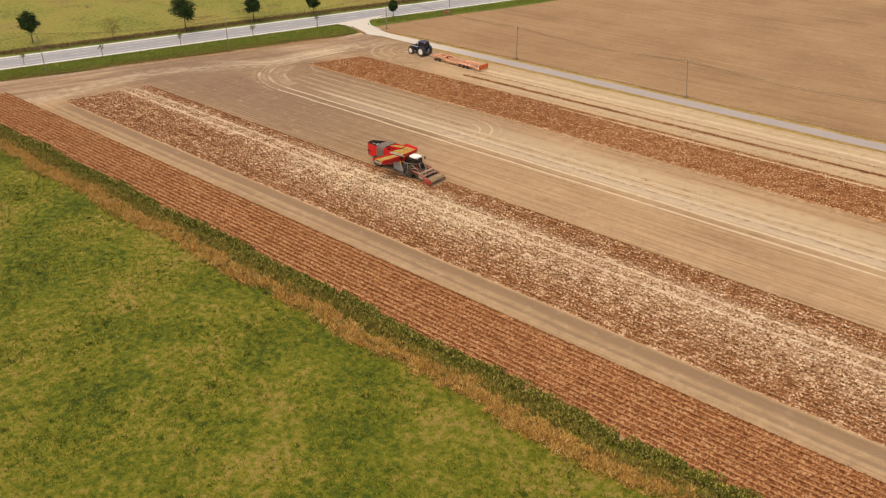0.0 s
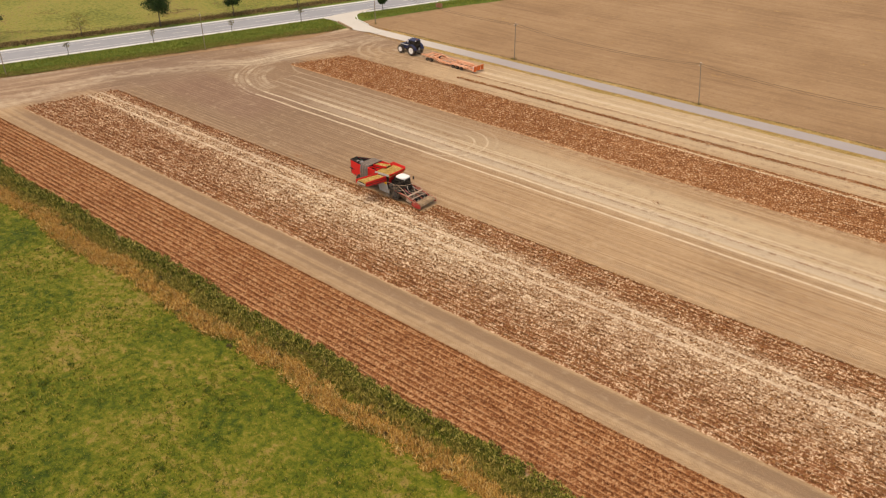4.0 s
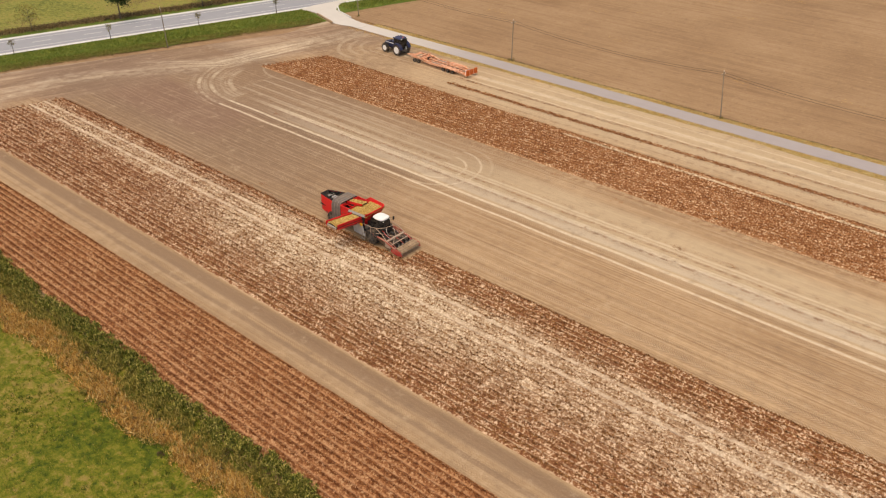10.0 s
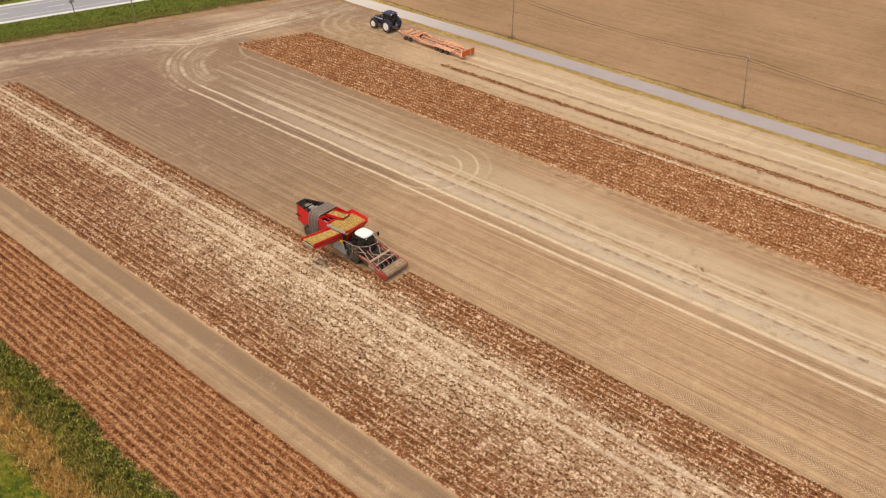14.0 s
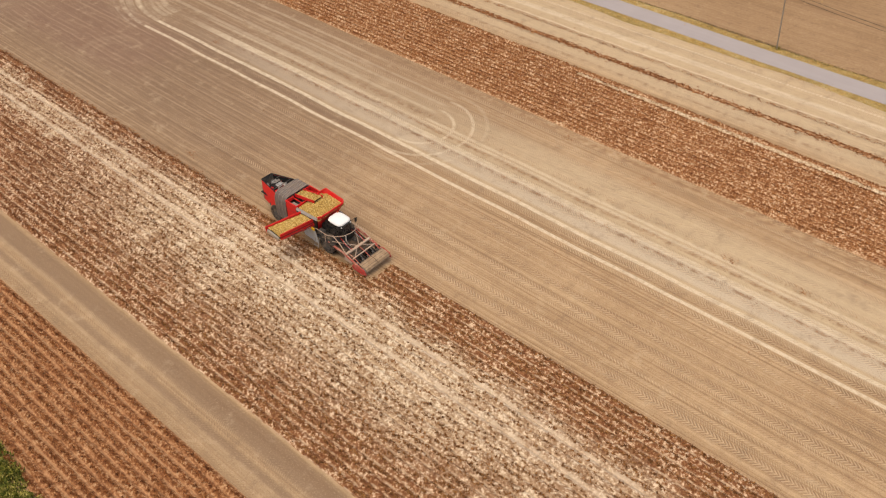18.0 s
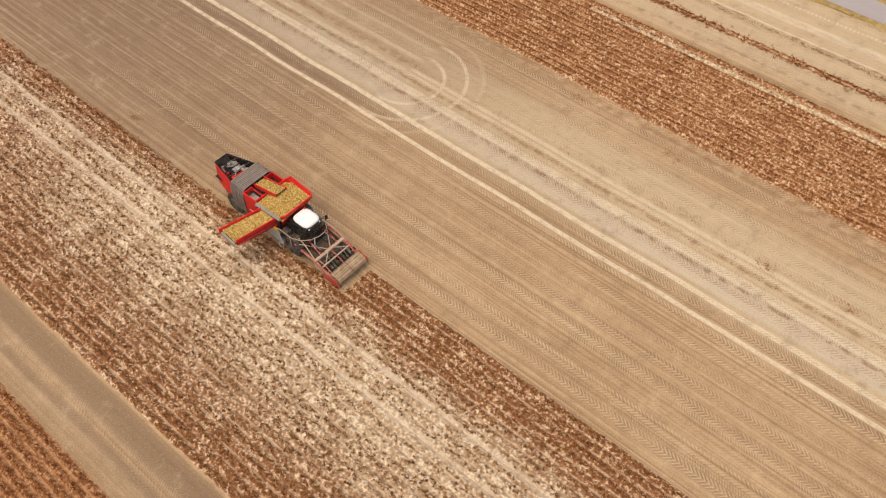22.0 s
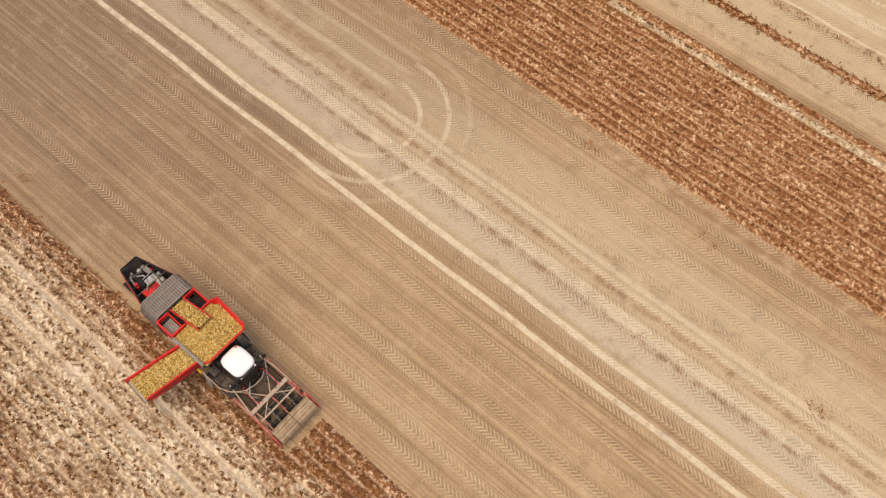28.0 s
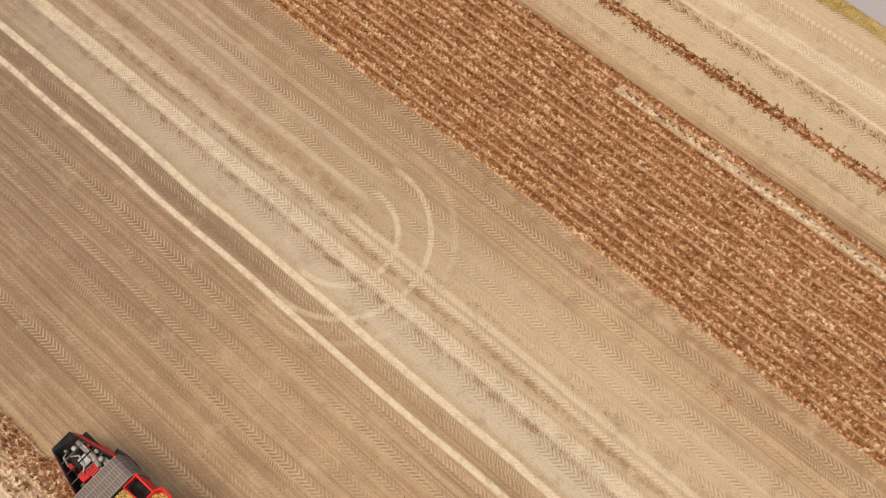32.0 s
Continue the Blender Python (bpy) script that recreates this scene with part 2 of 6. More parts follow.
    broken = g.math("MULTIPLY", rut, g.span(g.noise(1.6, 5, 0.7), 0.3, 0.62, 0.45, 1.0))
    between = g.math("MULTIPLY", g.band(wobble, 24.75, 0.55, 0.3), g.math("MULTIPLY", g.span(g.x, -44, -30, 1, 0.12), g.span(g.x, -84, -70, 0, 0.8)))
    brown_lines = any_of(g, g.band(wobble, 27.9, 0.12, 0.16), g.math("MULTIPLY", g.band(wobble, 29.85, 0.1, 0.25), 0.8), g.math("MULTIPLY", g.band(wobble, 31.6, 0.2, 0.3), g.math("MULTIPLY", before, 0.7)), g.math("MULTIPLY", g.band(wobble, 39.4, 0.6, 0.9), 0.9), g.band(skew, 59.75, 0.1, 0.15), g.math("MULTIPLY", g.band(skew, 53.9, 0.12, 0.3), 0.8))
    brown_lines = g.math("MULTIPLY", brown_lines, g.span(g.noise(1.1, 4), 0.42, 0.62, 0.05, 0.65))
    colour = g.mix(brown_lines, colour, (0.28, 0.15, 0.075))
    colour = g.mix(between, colour, (0.22, 0.135, 0.08))
    # the lifted soil gets gradually darker towards the west
    west_tone = g.math("MULTIPLY", g.band(g.y, 27.0, 14.0, 7.0), g.span(g.math("ADD", g.x, g.math("MULTIPLY", mottle, 20)), -70, 8, 0.5, 0.0))
    colour = g.mix(west_tone, colour, (0.19, 0.12, 0.08))
    tan = g.math("MULTIPLY", g.band(g.y, 35.5, 3.5, 2.0), g.span(g.math("ADD", g.x, g.math("MULTIPLY", mottle, 14)), -36, -20, 0.38, 0.0))
    colour = g.mix(tan, colour, (0.26, 0.16, 0.09))
    colour = g.mix(g.math("MULTIPLY", broken, 0.84), colour, (0.73, 0.61, 0.435))
    # trodden ground about the parked tractor, with the curls of turning wheels
    yard = g.math("MULTIPLY", g.band(g.math("ADD", g.x, g.math("MULTIPLY", mottle, 10)), -76, 9.0, 9.0), g.band(g.math("ADD", g.y, g.math("MULTIPLY", mottle, 4)), 61.5, 5.5, 4.0))
    colour = g.mix(g.math("MULTIPLY", yard, g.span(mottle, 0.35, 0.6, 0.3, 0.65)), colour, (0.25, 0.16, 0.095))
    cx, cy = g.math("ADD", g.x, 81.0), g.math("SUBTRACT", g.y, 62.0)
    curl = g.math("ADD", g.math("SQRT", g.math("ADD", g.math("MULTIPLY", cx, cx), g.math("MULTIPLY", cy, cy))), g.math("MULTIPLY", g.noise(0.15, 2), 1.0))
    curls = any_of(g, g.band(curl, 8.6, 0.15, 0.4), g.band(curl, 6.4, 0.15, 0.4), g.band(curl, 4.2, 0.15, 0.4))
    curls = g.math("MULTIPLY", curls, g.math("MULTIPLY", g.span(g.x, -79, -82), g.span(g.y, 64.5, 61.0)))
    colour = g.mix(g.math("MULTIPLY", curls, g.span(mottle, 0.38, 0.62, 0.05, 0.5)), colour, (0.62, 0.49, 0.33))
    rx, ry = g.math("ADD", g.x, 78.5), g.math("SUBTRACT", g.y, 16.6)
    loops = g.math("SQRT", g.math("ADD", g.math("MULTIPLY", rx, rx), g.math("MULTIPLY", ry, ry)))
    scuff = g.math("MULTIPLY", any_of(g, g.band(loops, 3.7, 0.2, 0.6), g.band(loops, 2.2, 0.15, 0.5)), g.math("MULTIPLY", g.span(rx, -2.0, 4.0, 0.16, 0.0), g.span(mottle, 0.35, 0.6)))
    colour = g.mix(scuff, colour, (0.5, 0.38, 0.25))
    comb = g.math("ABSOLUTE", g.math("SINE", g.math("MULTIPLY", g.math("ADD", wobble, g.math("MULTIPLY", g.noise(0.25, 2), 0.5)), math.pi / ROW)))
    lifted = g.math("MULTIPLY", g.band(g.y, 22.0, 14.0, 3.0), g.span(g.x, -40, -60, 0.15, 1.0))
    lifted = g.math("MULTIPLY", lifted, g.span(g.x, -106, -98))
    colour = g.mix(g.math("MULTIPLY", g.math("MULTIPLY", g.span(comb, 0.7, 1.0), g.span(g.noise(1.0, 4, 0.7, g.stretched(0.12, 0.7)), 0.42, 0.6)), g.math("MULTIPLY", lifted, 0.26)), colour, (0.5, 0.36, 0.24))
    specks = g.noise(4.5, 5, 0.82)
    colour = g.mix(g.span(specks, 0.56, 0.72, 0.0, 0.6), colour, (0.17, 0.105, 0.066))
    colour = g.mix(g.span(specks, 0.42, 0.28, 0.0, 0.5), colour, (0.6, 0.46, 0.31))
    colour = g.mix(g.span(mottle, 0.5, 0.72, 0.0, 0.42), colour, (0.2, 0.125, 0.078))
    colour = g.mix(g.span(mottle, 0.48, 0.3, 0.0, 0.3), colour, (0.6, 0.46, 0.3))
    crumb = g.noise(8.0, 4, 0.75)
    colour = g.mix(g.span(crumb, 0.52, 0.66, 0.0, 0.4), colour, (0.2, 0.122, 0.072))
    colour = g.mix(g.span(crumb, 0.45, 0.33, 0.0, 0.4), colour, (0.6, 0.45, 0.3))
    # tyre prints: chevron bands and finely ribbed strips, repeating every four rows
    period = g.math("PINGPONG", g.math("ADD", g.y, 0.35), 1.5)
    chev_band = g.band(period, 0.8, 0.36, 0.06)
    across = g.math("ABSOLUTE", g.math("SUBTRACT", period, 0.8))
    lug = g.math("SINE", g.math("MULTIPLY", g.math("ADD", g.x, g.math("MULTIPLY", across, 1.1)), 2 * math.pi / 0.32))
    rib_band = g.band(period, 1.5, 0.17, 0.04)
    rib = g.math("SINE", g.math("MULTIPLY", g.math("ADD", g.x, g.math("MULTIPLY", g.y, 0.6)), 2 * math.pi / 0.2))
    prints = g.math("ADD", g.math("MULTIPLY", chev_band, lug), g.math("MULTIPLY", rib_band, g.math("MULTIPLY", rib, 0.9)))
    where = any_of(g, g.band(g.y, 25.4, 15.0, 0.4), g.math("MULTIPLY", g.band(g.y, -11.3, 2.0, 0.3), 0.5), g.band(g.y, 60.5, 8.0, 1.0))
    passes = g.span(g.noise(1.0, 2, 0.5, g.stretched(0.012, 0.75)), 0.38, 0.6, 0.2, 1.0)
    worn = g.math("MULTIPLY", g.math("MULTIPLY", where, passes), g.math("MULTIPLY", g.span(g.noise(0.35, 4), 0.34, 0.6, 0.45, 1.0), g.span(g.x, -75, -40, 0.25, 1.0)))
    prints = g.math("MULTIPLY", prints, worn)
    colour = g.mix(g.span(prints, 0.1, 0.8, 0.0, 0.5), colour, (0.6, 0.44, 0.28))
    colour = g.mix(g.span(prints, -0.1, -0.8, 0.0, 0.36), colour, (0.22, 0.132, 0.075))
    height = g.math("ADD", g.math("ADD", g.math("MULTIPLY", grain, 0.5), g.math("MULTIPLY", clods, 0.6)), g.math("MULTIPLY", prints, 0.5))
    return g.done(colour, height, 0.06, 0.8)


def plain_field_material():
    g = Nodes("harrowed_soil", 0.95)
    streak = g.noise(1.0, 4, 0.6, g.stretched(0.02, 0.5))
    lines = g.noise(1.0, 3, 0.6, g.stretched(0.03, 2.2))
    tone = g.math("ADD", g.math("MULTIPLY", streak, 0.25), g.math("ADD", g.math("MULTIPLY", lines, 0.28), g.math("MULTIPLY", g.noise(0.05, 6, 0.6), 0.47)))
    colour = g.ramp(tone, (0.38, (0.26, 0.153, 0.078)), (0.52, (0.36, 0.226, 0.12)), (0.66, (0.44, 0.29, 0.165)))
    grain, clods = g.noise(3.0, 5, 0.7), g.noise(0.7, 6, 0.75)
    colour = g.mix(g.span(grain, 0.35, 0.7, 0, 0.3), colour, (0.2, 0.115, 0.062))
    colour = g.mix(g.span(clods, 0.52, 0.7, 0, 0.45), colour, (0.19, 0.11, 0.06))
    colour = g.mix(g.span(clods, 0.46, 0.3, 0, 0.35), colour, (0.5, 0.34, 0.19))
    return g.done(colour, grain, 0.12, 0.7)


def ridge_material(name, low, middle, high, at=(0.38, 0.5, 0.62), furrow=None):
    """Ridge soil with litter and clods. furrow: (y of one furrow, colour of the line along it, strength of that line).
    """
    g = Nodes(name, 0.95)
    clods, wide = g.noise(4.2, 3, 0.6), g.noise(0.5, 3)
    colour = g.ramp(g.math("ADD", g.math("MULTIPLY", clods, 0.8), g.math("MULTIPLY", wide, 0.2)),
                    (at[0], low), (at[1], middle), (at[2], high))
    if furrow:
        line = g.span(g.math("PINGPONG", g.math("SUBTRACT", g.y, furrow[0]), ROW / 2), 0.06, 0.16, 1.0, 0.0)
        colour = g.mix(g.math("MULTIPLY", line, g.span(g.noise(1.3, 3, 0.6), 0.36, 0.6, 0.1, furrow[2])), colour, furrow[1])
    return g.done(colour, clods, 0.1, 0.9)


def middle_ridge_material():
    """Bare cream soil down the middle of the block, reddish litter along its edges."""
    g = Nodes("middle_ridge_soil", 0.95)
    clods, wide = g.noise(4.2, 3, 0.6), g.noise(0.5, 3)
    tone = g.math("ADD", g.math("MULTIPLY", clods, 0.75), g.math("MULTIPLY", wide, 0.25))
    cream = g.ramp(tone, (0.36, (0.3, 0.175, 0.092)), (0.49, (0.48, 0.345, 0.215)), (0.61, (0.77, 0.655, 0.48)))
    litter = g.ramp(tone, (0.4, (0.16, 0.056, 0.021)), (0.52, (0.3, 0.135, 0.058)), (0.63, (0.7, 0.515, 0.345)))
    ragged = g.math("ADD", g.y, g.math("ADD", g.math("MULTIPLY", g.math("SUBTRACT", g.noise(1.6, 5, 0.7), 0.5), 6), g.math("MULTIPLY", g.math("SUBTRACT", g.noise(0.2, 2), 0.5), 4)))
    open_soil = g.math("MULTIPLY", g.span(ragged, -7.0, 1.0), g.span(ragged, 4.8, 7.6, 1.0, 0.0))
    open_soil = g.math("MULTIPLY", open_soil, g.span(g.math("ADD", g.x, g.math("MULTIPLY", g.noise(0.1, 3), 20)), -62, -26, 0.05, 0.85))
    open_soil = g.math("MULTIPLY", open_soil, g.span(g.x, -16, 8, 1.0, 0.6))
    sides = g.math("MULTIPLY", g.band(ragged, 3.6, 1.3, 1.5), 0.6)
    lanes = any_of(g, *[g.band(g.math("ADD", g.y, g.math("MULTIPLY", g.math("SUBTRACT", g.noise(0.9, 3), 0.5), 0.3)), y, 0.2, 0.16) for y in BARE_LANES])
    open_soil = g.math("MAXIMUM", open_soil, sides)
    colour = g.mix(open_soil, litter, cream)
    line = g.span(g.math("PINGPONG", g.math("SUBTRACT", g.y, MIDDLE_Y - ROW / 2), ROW / 2), 0.05, 0.13, 1.0, 0.0)
    colour = g.mix(g.math("MULTIPLY", line, g.span(g.noise(1.1, 3, 0.6), 0.4, 0.62, 0.0, 0.6)), colour, (0.62, 0.47, 0.31))
    colour = g.mix(g.math("MULTIPLY", lanes, g.span(g.noise(0.8, 4, 0.65), 0.35, 0.6, 0.1, 0.7)), colour, (0.64, 0.51, 0.37))
    return g.done(colour, clods, 0.1, 0.9)


def haulm_material(name, stops, west=None):
    """Withered stems and leaves; west: the stops for the redder plants of the far end."""
    g = Nodes(name, 0.85)
    tone = g.math("ADD", g.math("MULTIPLY", g.island, 0.45), g.math("MULTIPLY", g.span(g.noise(2.6, 2, 0.6), 0.3, 0.7), 0.55))
    colour = g.ramp(tone, *stops)
    if west:
        far = g.span(g.math("ADD", g.x, g.math("MULTIPLY", g.noise(0.2, 3), 30)), -46, -22, 1.0, 0.0)
        colour = g.mix(far, colour, g.ramp(tone, *west))
    return g.done(colour)


def grass_material(name, stops, wide=0.08):
    g = Nodes(name, 0.9)
    patches, tufts, blades = g.noise(wide, 5, 0.65), g.noise(1.1, 5, 0.68), g.noise(7, 4, 0.75)
    tone = g.math("ADD", g.math("MULTIPLY", patches, 0.36), g.math("ADD", g.math("MULTIPLY", tufts, 0.42), g.math("MULTIPLY", blades, 0.22)))
    return g.done(g.ramp(tone, *stops), g.math("ADD", tufts, g.math("MULTIPLY", blades, 0.5)), 0.25, 0.8)


def leaf_material(name, stops):
    g = Nodes(name, 0.75)
    return g.done(g.ramp(g.island, *stops))


def asphalt_material(name, dark, light):
    g = Nodes(name, 0.85)
    grit, wide = g.noise(20, 3, 0.7), g.noise(0.3, 4)
    colour = g.mix(g.math("ADD", g.math("MULTIPLY", grit, 0.4), g.math("MULTIPLY", wide, 0.6)), dark, light)
    return g.done(colour, grit, 0.01)


def track_material():
    """Grey asphalt, bleached and dusted with sand towards the road."""
    g = Nodes("farm_track_asphalt", 0.85)
    grit, wide, streak = g.noise(20, 3, 0.7), g.noise(0.3, 4), g.noise(1.0, 4, 0.6, g.stretched(0.05, 1.6))
    colour = g.mix(g.math("ADD", g.math("MULTIPLY", grit, 0.3), g.math("ADD", g.math("MULTIPLY", wide, 0.4), g.math("MULTIPLY", streak, 0.3))), (0.3, 0.265, 0.255), (0.45, 0.4, 0.385))
    sand = g.span(g.math("ADD", g.x, g.math("MULTIPLY", streak, 30)), -78, -38, 0.85, 0.0)
    colour = g.mix(sand, colour, (0.62, 0.57, 0.5))
    return g.done(colour, grit, 0.01)


def paint_material(name, colour, rough=0.4, dust=0.35, metal=0.0, dust_colour=(0.42, 0.31, 0.21), bump=0.0):
    """Painted or bare metal, dusty from the field."""
    g = Nodes(name, rough, metal)
    grime = g.math("MULTIPLY", g.math("ADD", g.noise(2.5, 5, 0.65), g.math("MULTIPLY", g.noise(18, 3), 0.35)), 1.0)
    tint = g.mix(g.span(grime, 0.5, 0.95, 0.0, dust), colour, dust_colour)
    return g.done(tint, g.noise(30, 2) if bump else None, bump, 0.5, g.span(grime, 0.4, 0.9, rough, min(1.0, rough + 0.35)))


SOIL, HARROWED = soil_material(), plain_field_material()
RIDGE = ridge_material("pale_ridge_soil", (0.36, 0.235, 0.135), (0.54, 0.4, 0.25), (0.76, 0.63, 0.45))
MIDDLE_RIDGE = middle_ridge_material()
LITTER = ridge_material("littered_ridge_soil", (0.145, 0.048, 0.017), (0.285, 0.114, 0.043), (0.52, 0.305, 0.16), (0.38, 0.5, 0.63), (MEADOW_Y - 0.375, (0.5, 0.27, 0.135), 0.7))
FLECKED = ridge_material("flecked_ridge_soil", (0.17, 0.063, 0.022), (0.34, 0.15, 0.062), (0.72, 0.52, 0.33), (0.38, 0.52, 0.65), (TRACK_Y - 0.375, (0.54, 0.35, 0.2), 0.62))
HAULM = haulm_material("withered_haulm", ((0.0, (0.09, 0.026, 0.008)), (0.4, (0.2, 0.063, 0.017)), (0.75, (0.33, 0.125, 0.039)), (1.0, (0.5, 0.28, 0.135))))
HAULM_BROWN = haulm_material("brown_haulm", ((0.0, (0.085, 0.034, 0.011)), (0.4, (0.195, 0.078, 0.022)), (0.75, (0.33, 0.145, 0.045)), (1.0, (0.5, 0.3, 0.14))),
                             ((0.0, (0.075, 0.023, 0.008)), (0.4, (0.17, 0.056, 0.017)), (0.75, (0.29, 0.11, 0.037)), (1.0, (0.5, 0.29, 0.15))))
HAULM_RED = haulm_material("rusty_haulm", ((0.0, (0.085, 0.026, 0.008)), (0.38, (0.215, 0.07, 0.019)), (0.75, (0.38, 0.146, 0.043)), (1.0, (0.6, 0.33, 0.14))))
MEADOW = grass_material("meadow_grass", ((0.415, (0.034, 0.062, 0.004)), (0.47, (0.095, 0.122, 0.007)), (0.53, (0.185, 0.178, 0.017)), (0.58, (0.3, 0.215, 0.06))))
FAR_GRASS = grass_material("far_meadow_grass", ((0.4, (0.085, 0.1, 0.018)), (0.465, (0.19, 0.2, 0.038)), (0.53, (0.31, 0.275, 0.065)), (0.58, (0.22, 0.145, 0.06))), 0.035)
VERGE = grass_material("verge_grass", ((0.36, (0.05, 0.09, 0.01)), (0.5, (0.11, 0.16, 0.017)), (0.66, (0.22, 0.2, 0.045))), 0.15)
DRY_VERGE = grass_material("dry_verge_grass", ((0.38, (0.24, 0.165, 0.05)), (0.5, (0.4, 0.28, 0.1)), (0.62, (0.54, 0.41, 0.2))), 0.2)
ASPHALT = asphalt_material("road_asphalt", (0.25, 0.254, 0.268), (0.38, 0.386, 0.405))
APRON = asphalt_material("dusty_concrete", (0.5, 0.465, 0.41), (0.68, 0.64, 0.57))
CONCRETE = asphalt_material("pale_concrete", (0.55, 0.54, 0.5), (0.82, 0.81, 0.77))
TRACK = track_material()
WHITE_LINE = paint_material("road_marking", (0.75, 0.75, 0.73), 0.7, 0.4, dust_colour=(0.4, 0.4, 0.39))


# ---- mesh helpers ----
def mesh_of(name, verts, faces, material):
    """A mesh from arrays of corners and of faces that all have as many corners."""
    verts, faces = np.asarray(verts, np.float32).reshape(-1, 3), np.asarray(faces, np.int32)
    me = bpy.data.meshes.new(name)
    sides = faces.shape[1]
    me.vertices.add(len(verts))
    me.vertices.foreach_set("co", verts.ravel())
    me.loops.add(faces.size)
    me.loops.foreach_set("vertex_index", faces.ravel())
    me.polygons.add(len(faces))
    me.polygons.foreach_set("loop_start", np.arange(0, faces.size, sides, dtype=np.int32))
    me.polygons.foreach_set("loop_total", np.full(len(faces), sides, np.int32))
    me.update(calc_edges=True)
    me.materials.append(material)
    return me


def sheet(nu, nv, place):
    """Corners and quads of a grid; place(u, v) gives arrays of x, y, z for u, v from 0 to 1."""
    u, v = np.meshgrid(np.linspace(0, 1, nu + 1), np.linspace(0, 1, nv + 1), indexing="ij")
    verts = np.stack(place(u, v), -1).reshape(-1, 3)
    i = (np.arange(nu)[:, None] * (nv + 1) + np.arange(nv)).ravel()
    return verts, np.stack([i, i + nv + 1, i + nv + 2, i + 1], 1)


def wavy(x, seed, size=0.5, length=6.0):
    """A smooth random line, for uneven edges."""
    r = np.random.RandomState(seed)
    return size * sum(np.sin(x / (length / k) + r.uniform(0, 6.3)) / k for k in (1, 2.3, 4.1, 7.7))


def structure(name, me, label, category="ground"):
    return tagged(new(name, me), label, category, kind="structure")


def blades(r, xy, z, count, length, width, lean, spread=0.1):
    """Corners and triangles of tufts: count leaning blades at each place."""
    n = len(xy) * count
    base = np.repeat(np.c_[xy, z], count, 0) + np.c_[r.normal(0, spread, (n, 2)), np.zeros(n)]
    a = r.uniform(0, 2 * np.pi, n)
    tilt = np.abs(r.normal(lean, 0.35, n)).clip(0, 1.45)
    size = r.uniform(0.6, 1.3, n) * np.repeat(np.broadcast_to(length, len(xy)), count)
    out = np.c_[np.cos(a) * np.sin(tilt), np.sin(a) * np.sin(tilt), np.cos(tilt)] * size[:, None]
    b = a + r.uniform(0.9, 2.2, n)
    side = np.c_[np.cos(b), np.sin(b), np.zeros(n)] * (width * r.uniform(0.6, 1.4, n))[:, None]
    verts = np.stack([base - side, base + side, base + out], 1).reshape(-1, 3)
    return verts, np.arange(3 * n).reshape(-1, 3)


# ---- the ground and the fields ----
structure("ground", mesh_of("ground", *sheet(60, 60, lambda u, v: (u * 5000 - 2500, v * 5000 - 2500, -0.12 + 0 * u)), HARROWED),
          "brown open farmland reaching to the horizon")


def road_x(y, off):
    """The line of the main road at y, off metres from its near edge (to the far side)."""
    return -137.2 + 0.355 * y - 0.86 * off


def field_edge(y):
    """Where the field meets the road verge, which widens towards the junction."""
    return -127.3 + 0.385 * np.minimum(y, 66.0)


def track_y(x, off):
    """The farm track's line at x, off metres beyond its near edge."""
    return 67.3 + off + 0 * x


FX1 = 190.0
structure("field_soil", mesh_of("field_soil", *sheet(160, 60, lambda u, v: (
    (1 - u) * (field_edge(v * 105 - 24)) + u * FX1, -24 + v * (track_y((1 - u) * field_edge(v * 105 - 24) + u * FX1, 1.5) + 24), 0 * u)), SOIL), "sandy brown harvested potato field with wheel tracks")


def along_track(x0, x1, near, far, z, seed, rough, n=150):
    def place(u, v):
        x = x0 + u * (x1 - x0)
        edge = near + (far - near) * v + np.where((v < 0.01) | (v > 0.99), wavy(x, seed, rough) * np.where(v < 0.5, 1, 0.7), 0)
        return x, track_y(x, edge), z + 0 * u
    return sheet(n, 4, place)


structure("field_east", mesh_of("field_east", *sheet(60, 60, lambda u, v: (
    (1 - u) * (road_x(70 + v * 700, -8.5) - 3) + u * 500, track_y((1 - u) * (road_x(70 + v * 700, -8.5) - 3) + u * 500, 4.9) + v * 700, -0.02 + 0 * u)), HARROWED),
    "wide harrowed brown field behind the farm track")
structure("verge_track_near", mesh_of("verge", *along_track(-84, 200, -1.0, 0.5, 0.02, 3, 0.3), DRY_VERGE), "yellowed grass verge along the farm track")
structure("verge_track_far", mesh_of("verge", *along_track(-92, 200, 3.4, 5.1, 0.02, 5, 0.25), DRY_VERGE), "yellowed grass verge along the farm track")
structure("road_farm_track", mesh_of("farm_track", *along_track(-101, 200, 0.25, 3.6, 0.05, 7, 0.06, 200), TRACK), "narrow grey asphalt farm track", "road")


def along_road(near, far, z, y0, y1, seed=0, rough=0.0, n=120):
    def place(u, v):
        y = y0 + u * (y1 - y0)
        off = near + (far - near) * v + np.where((v < 0.01) | (v > 0.99), wavy(y, seed, rough), 0)
        return road_x(y, off), y, z + 0 * u
    return sheet(n, 4, place)


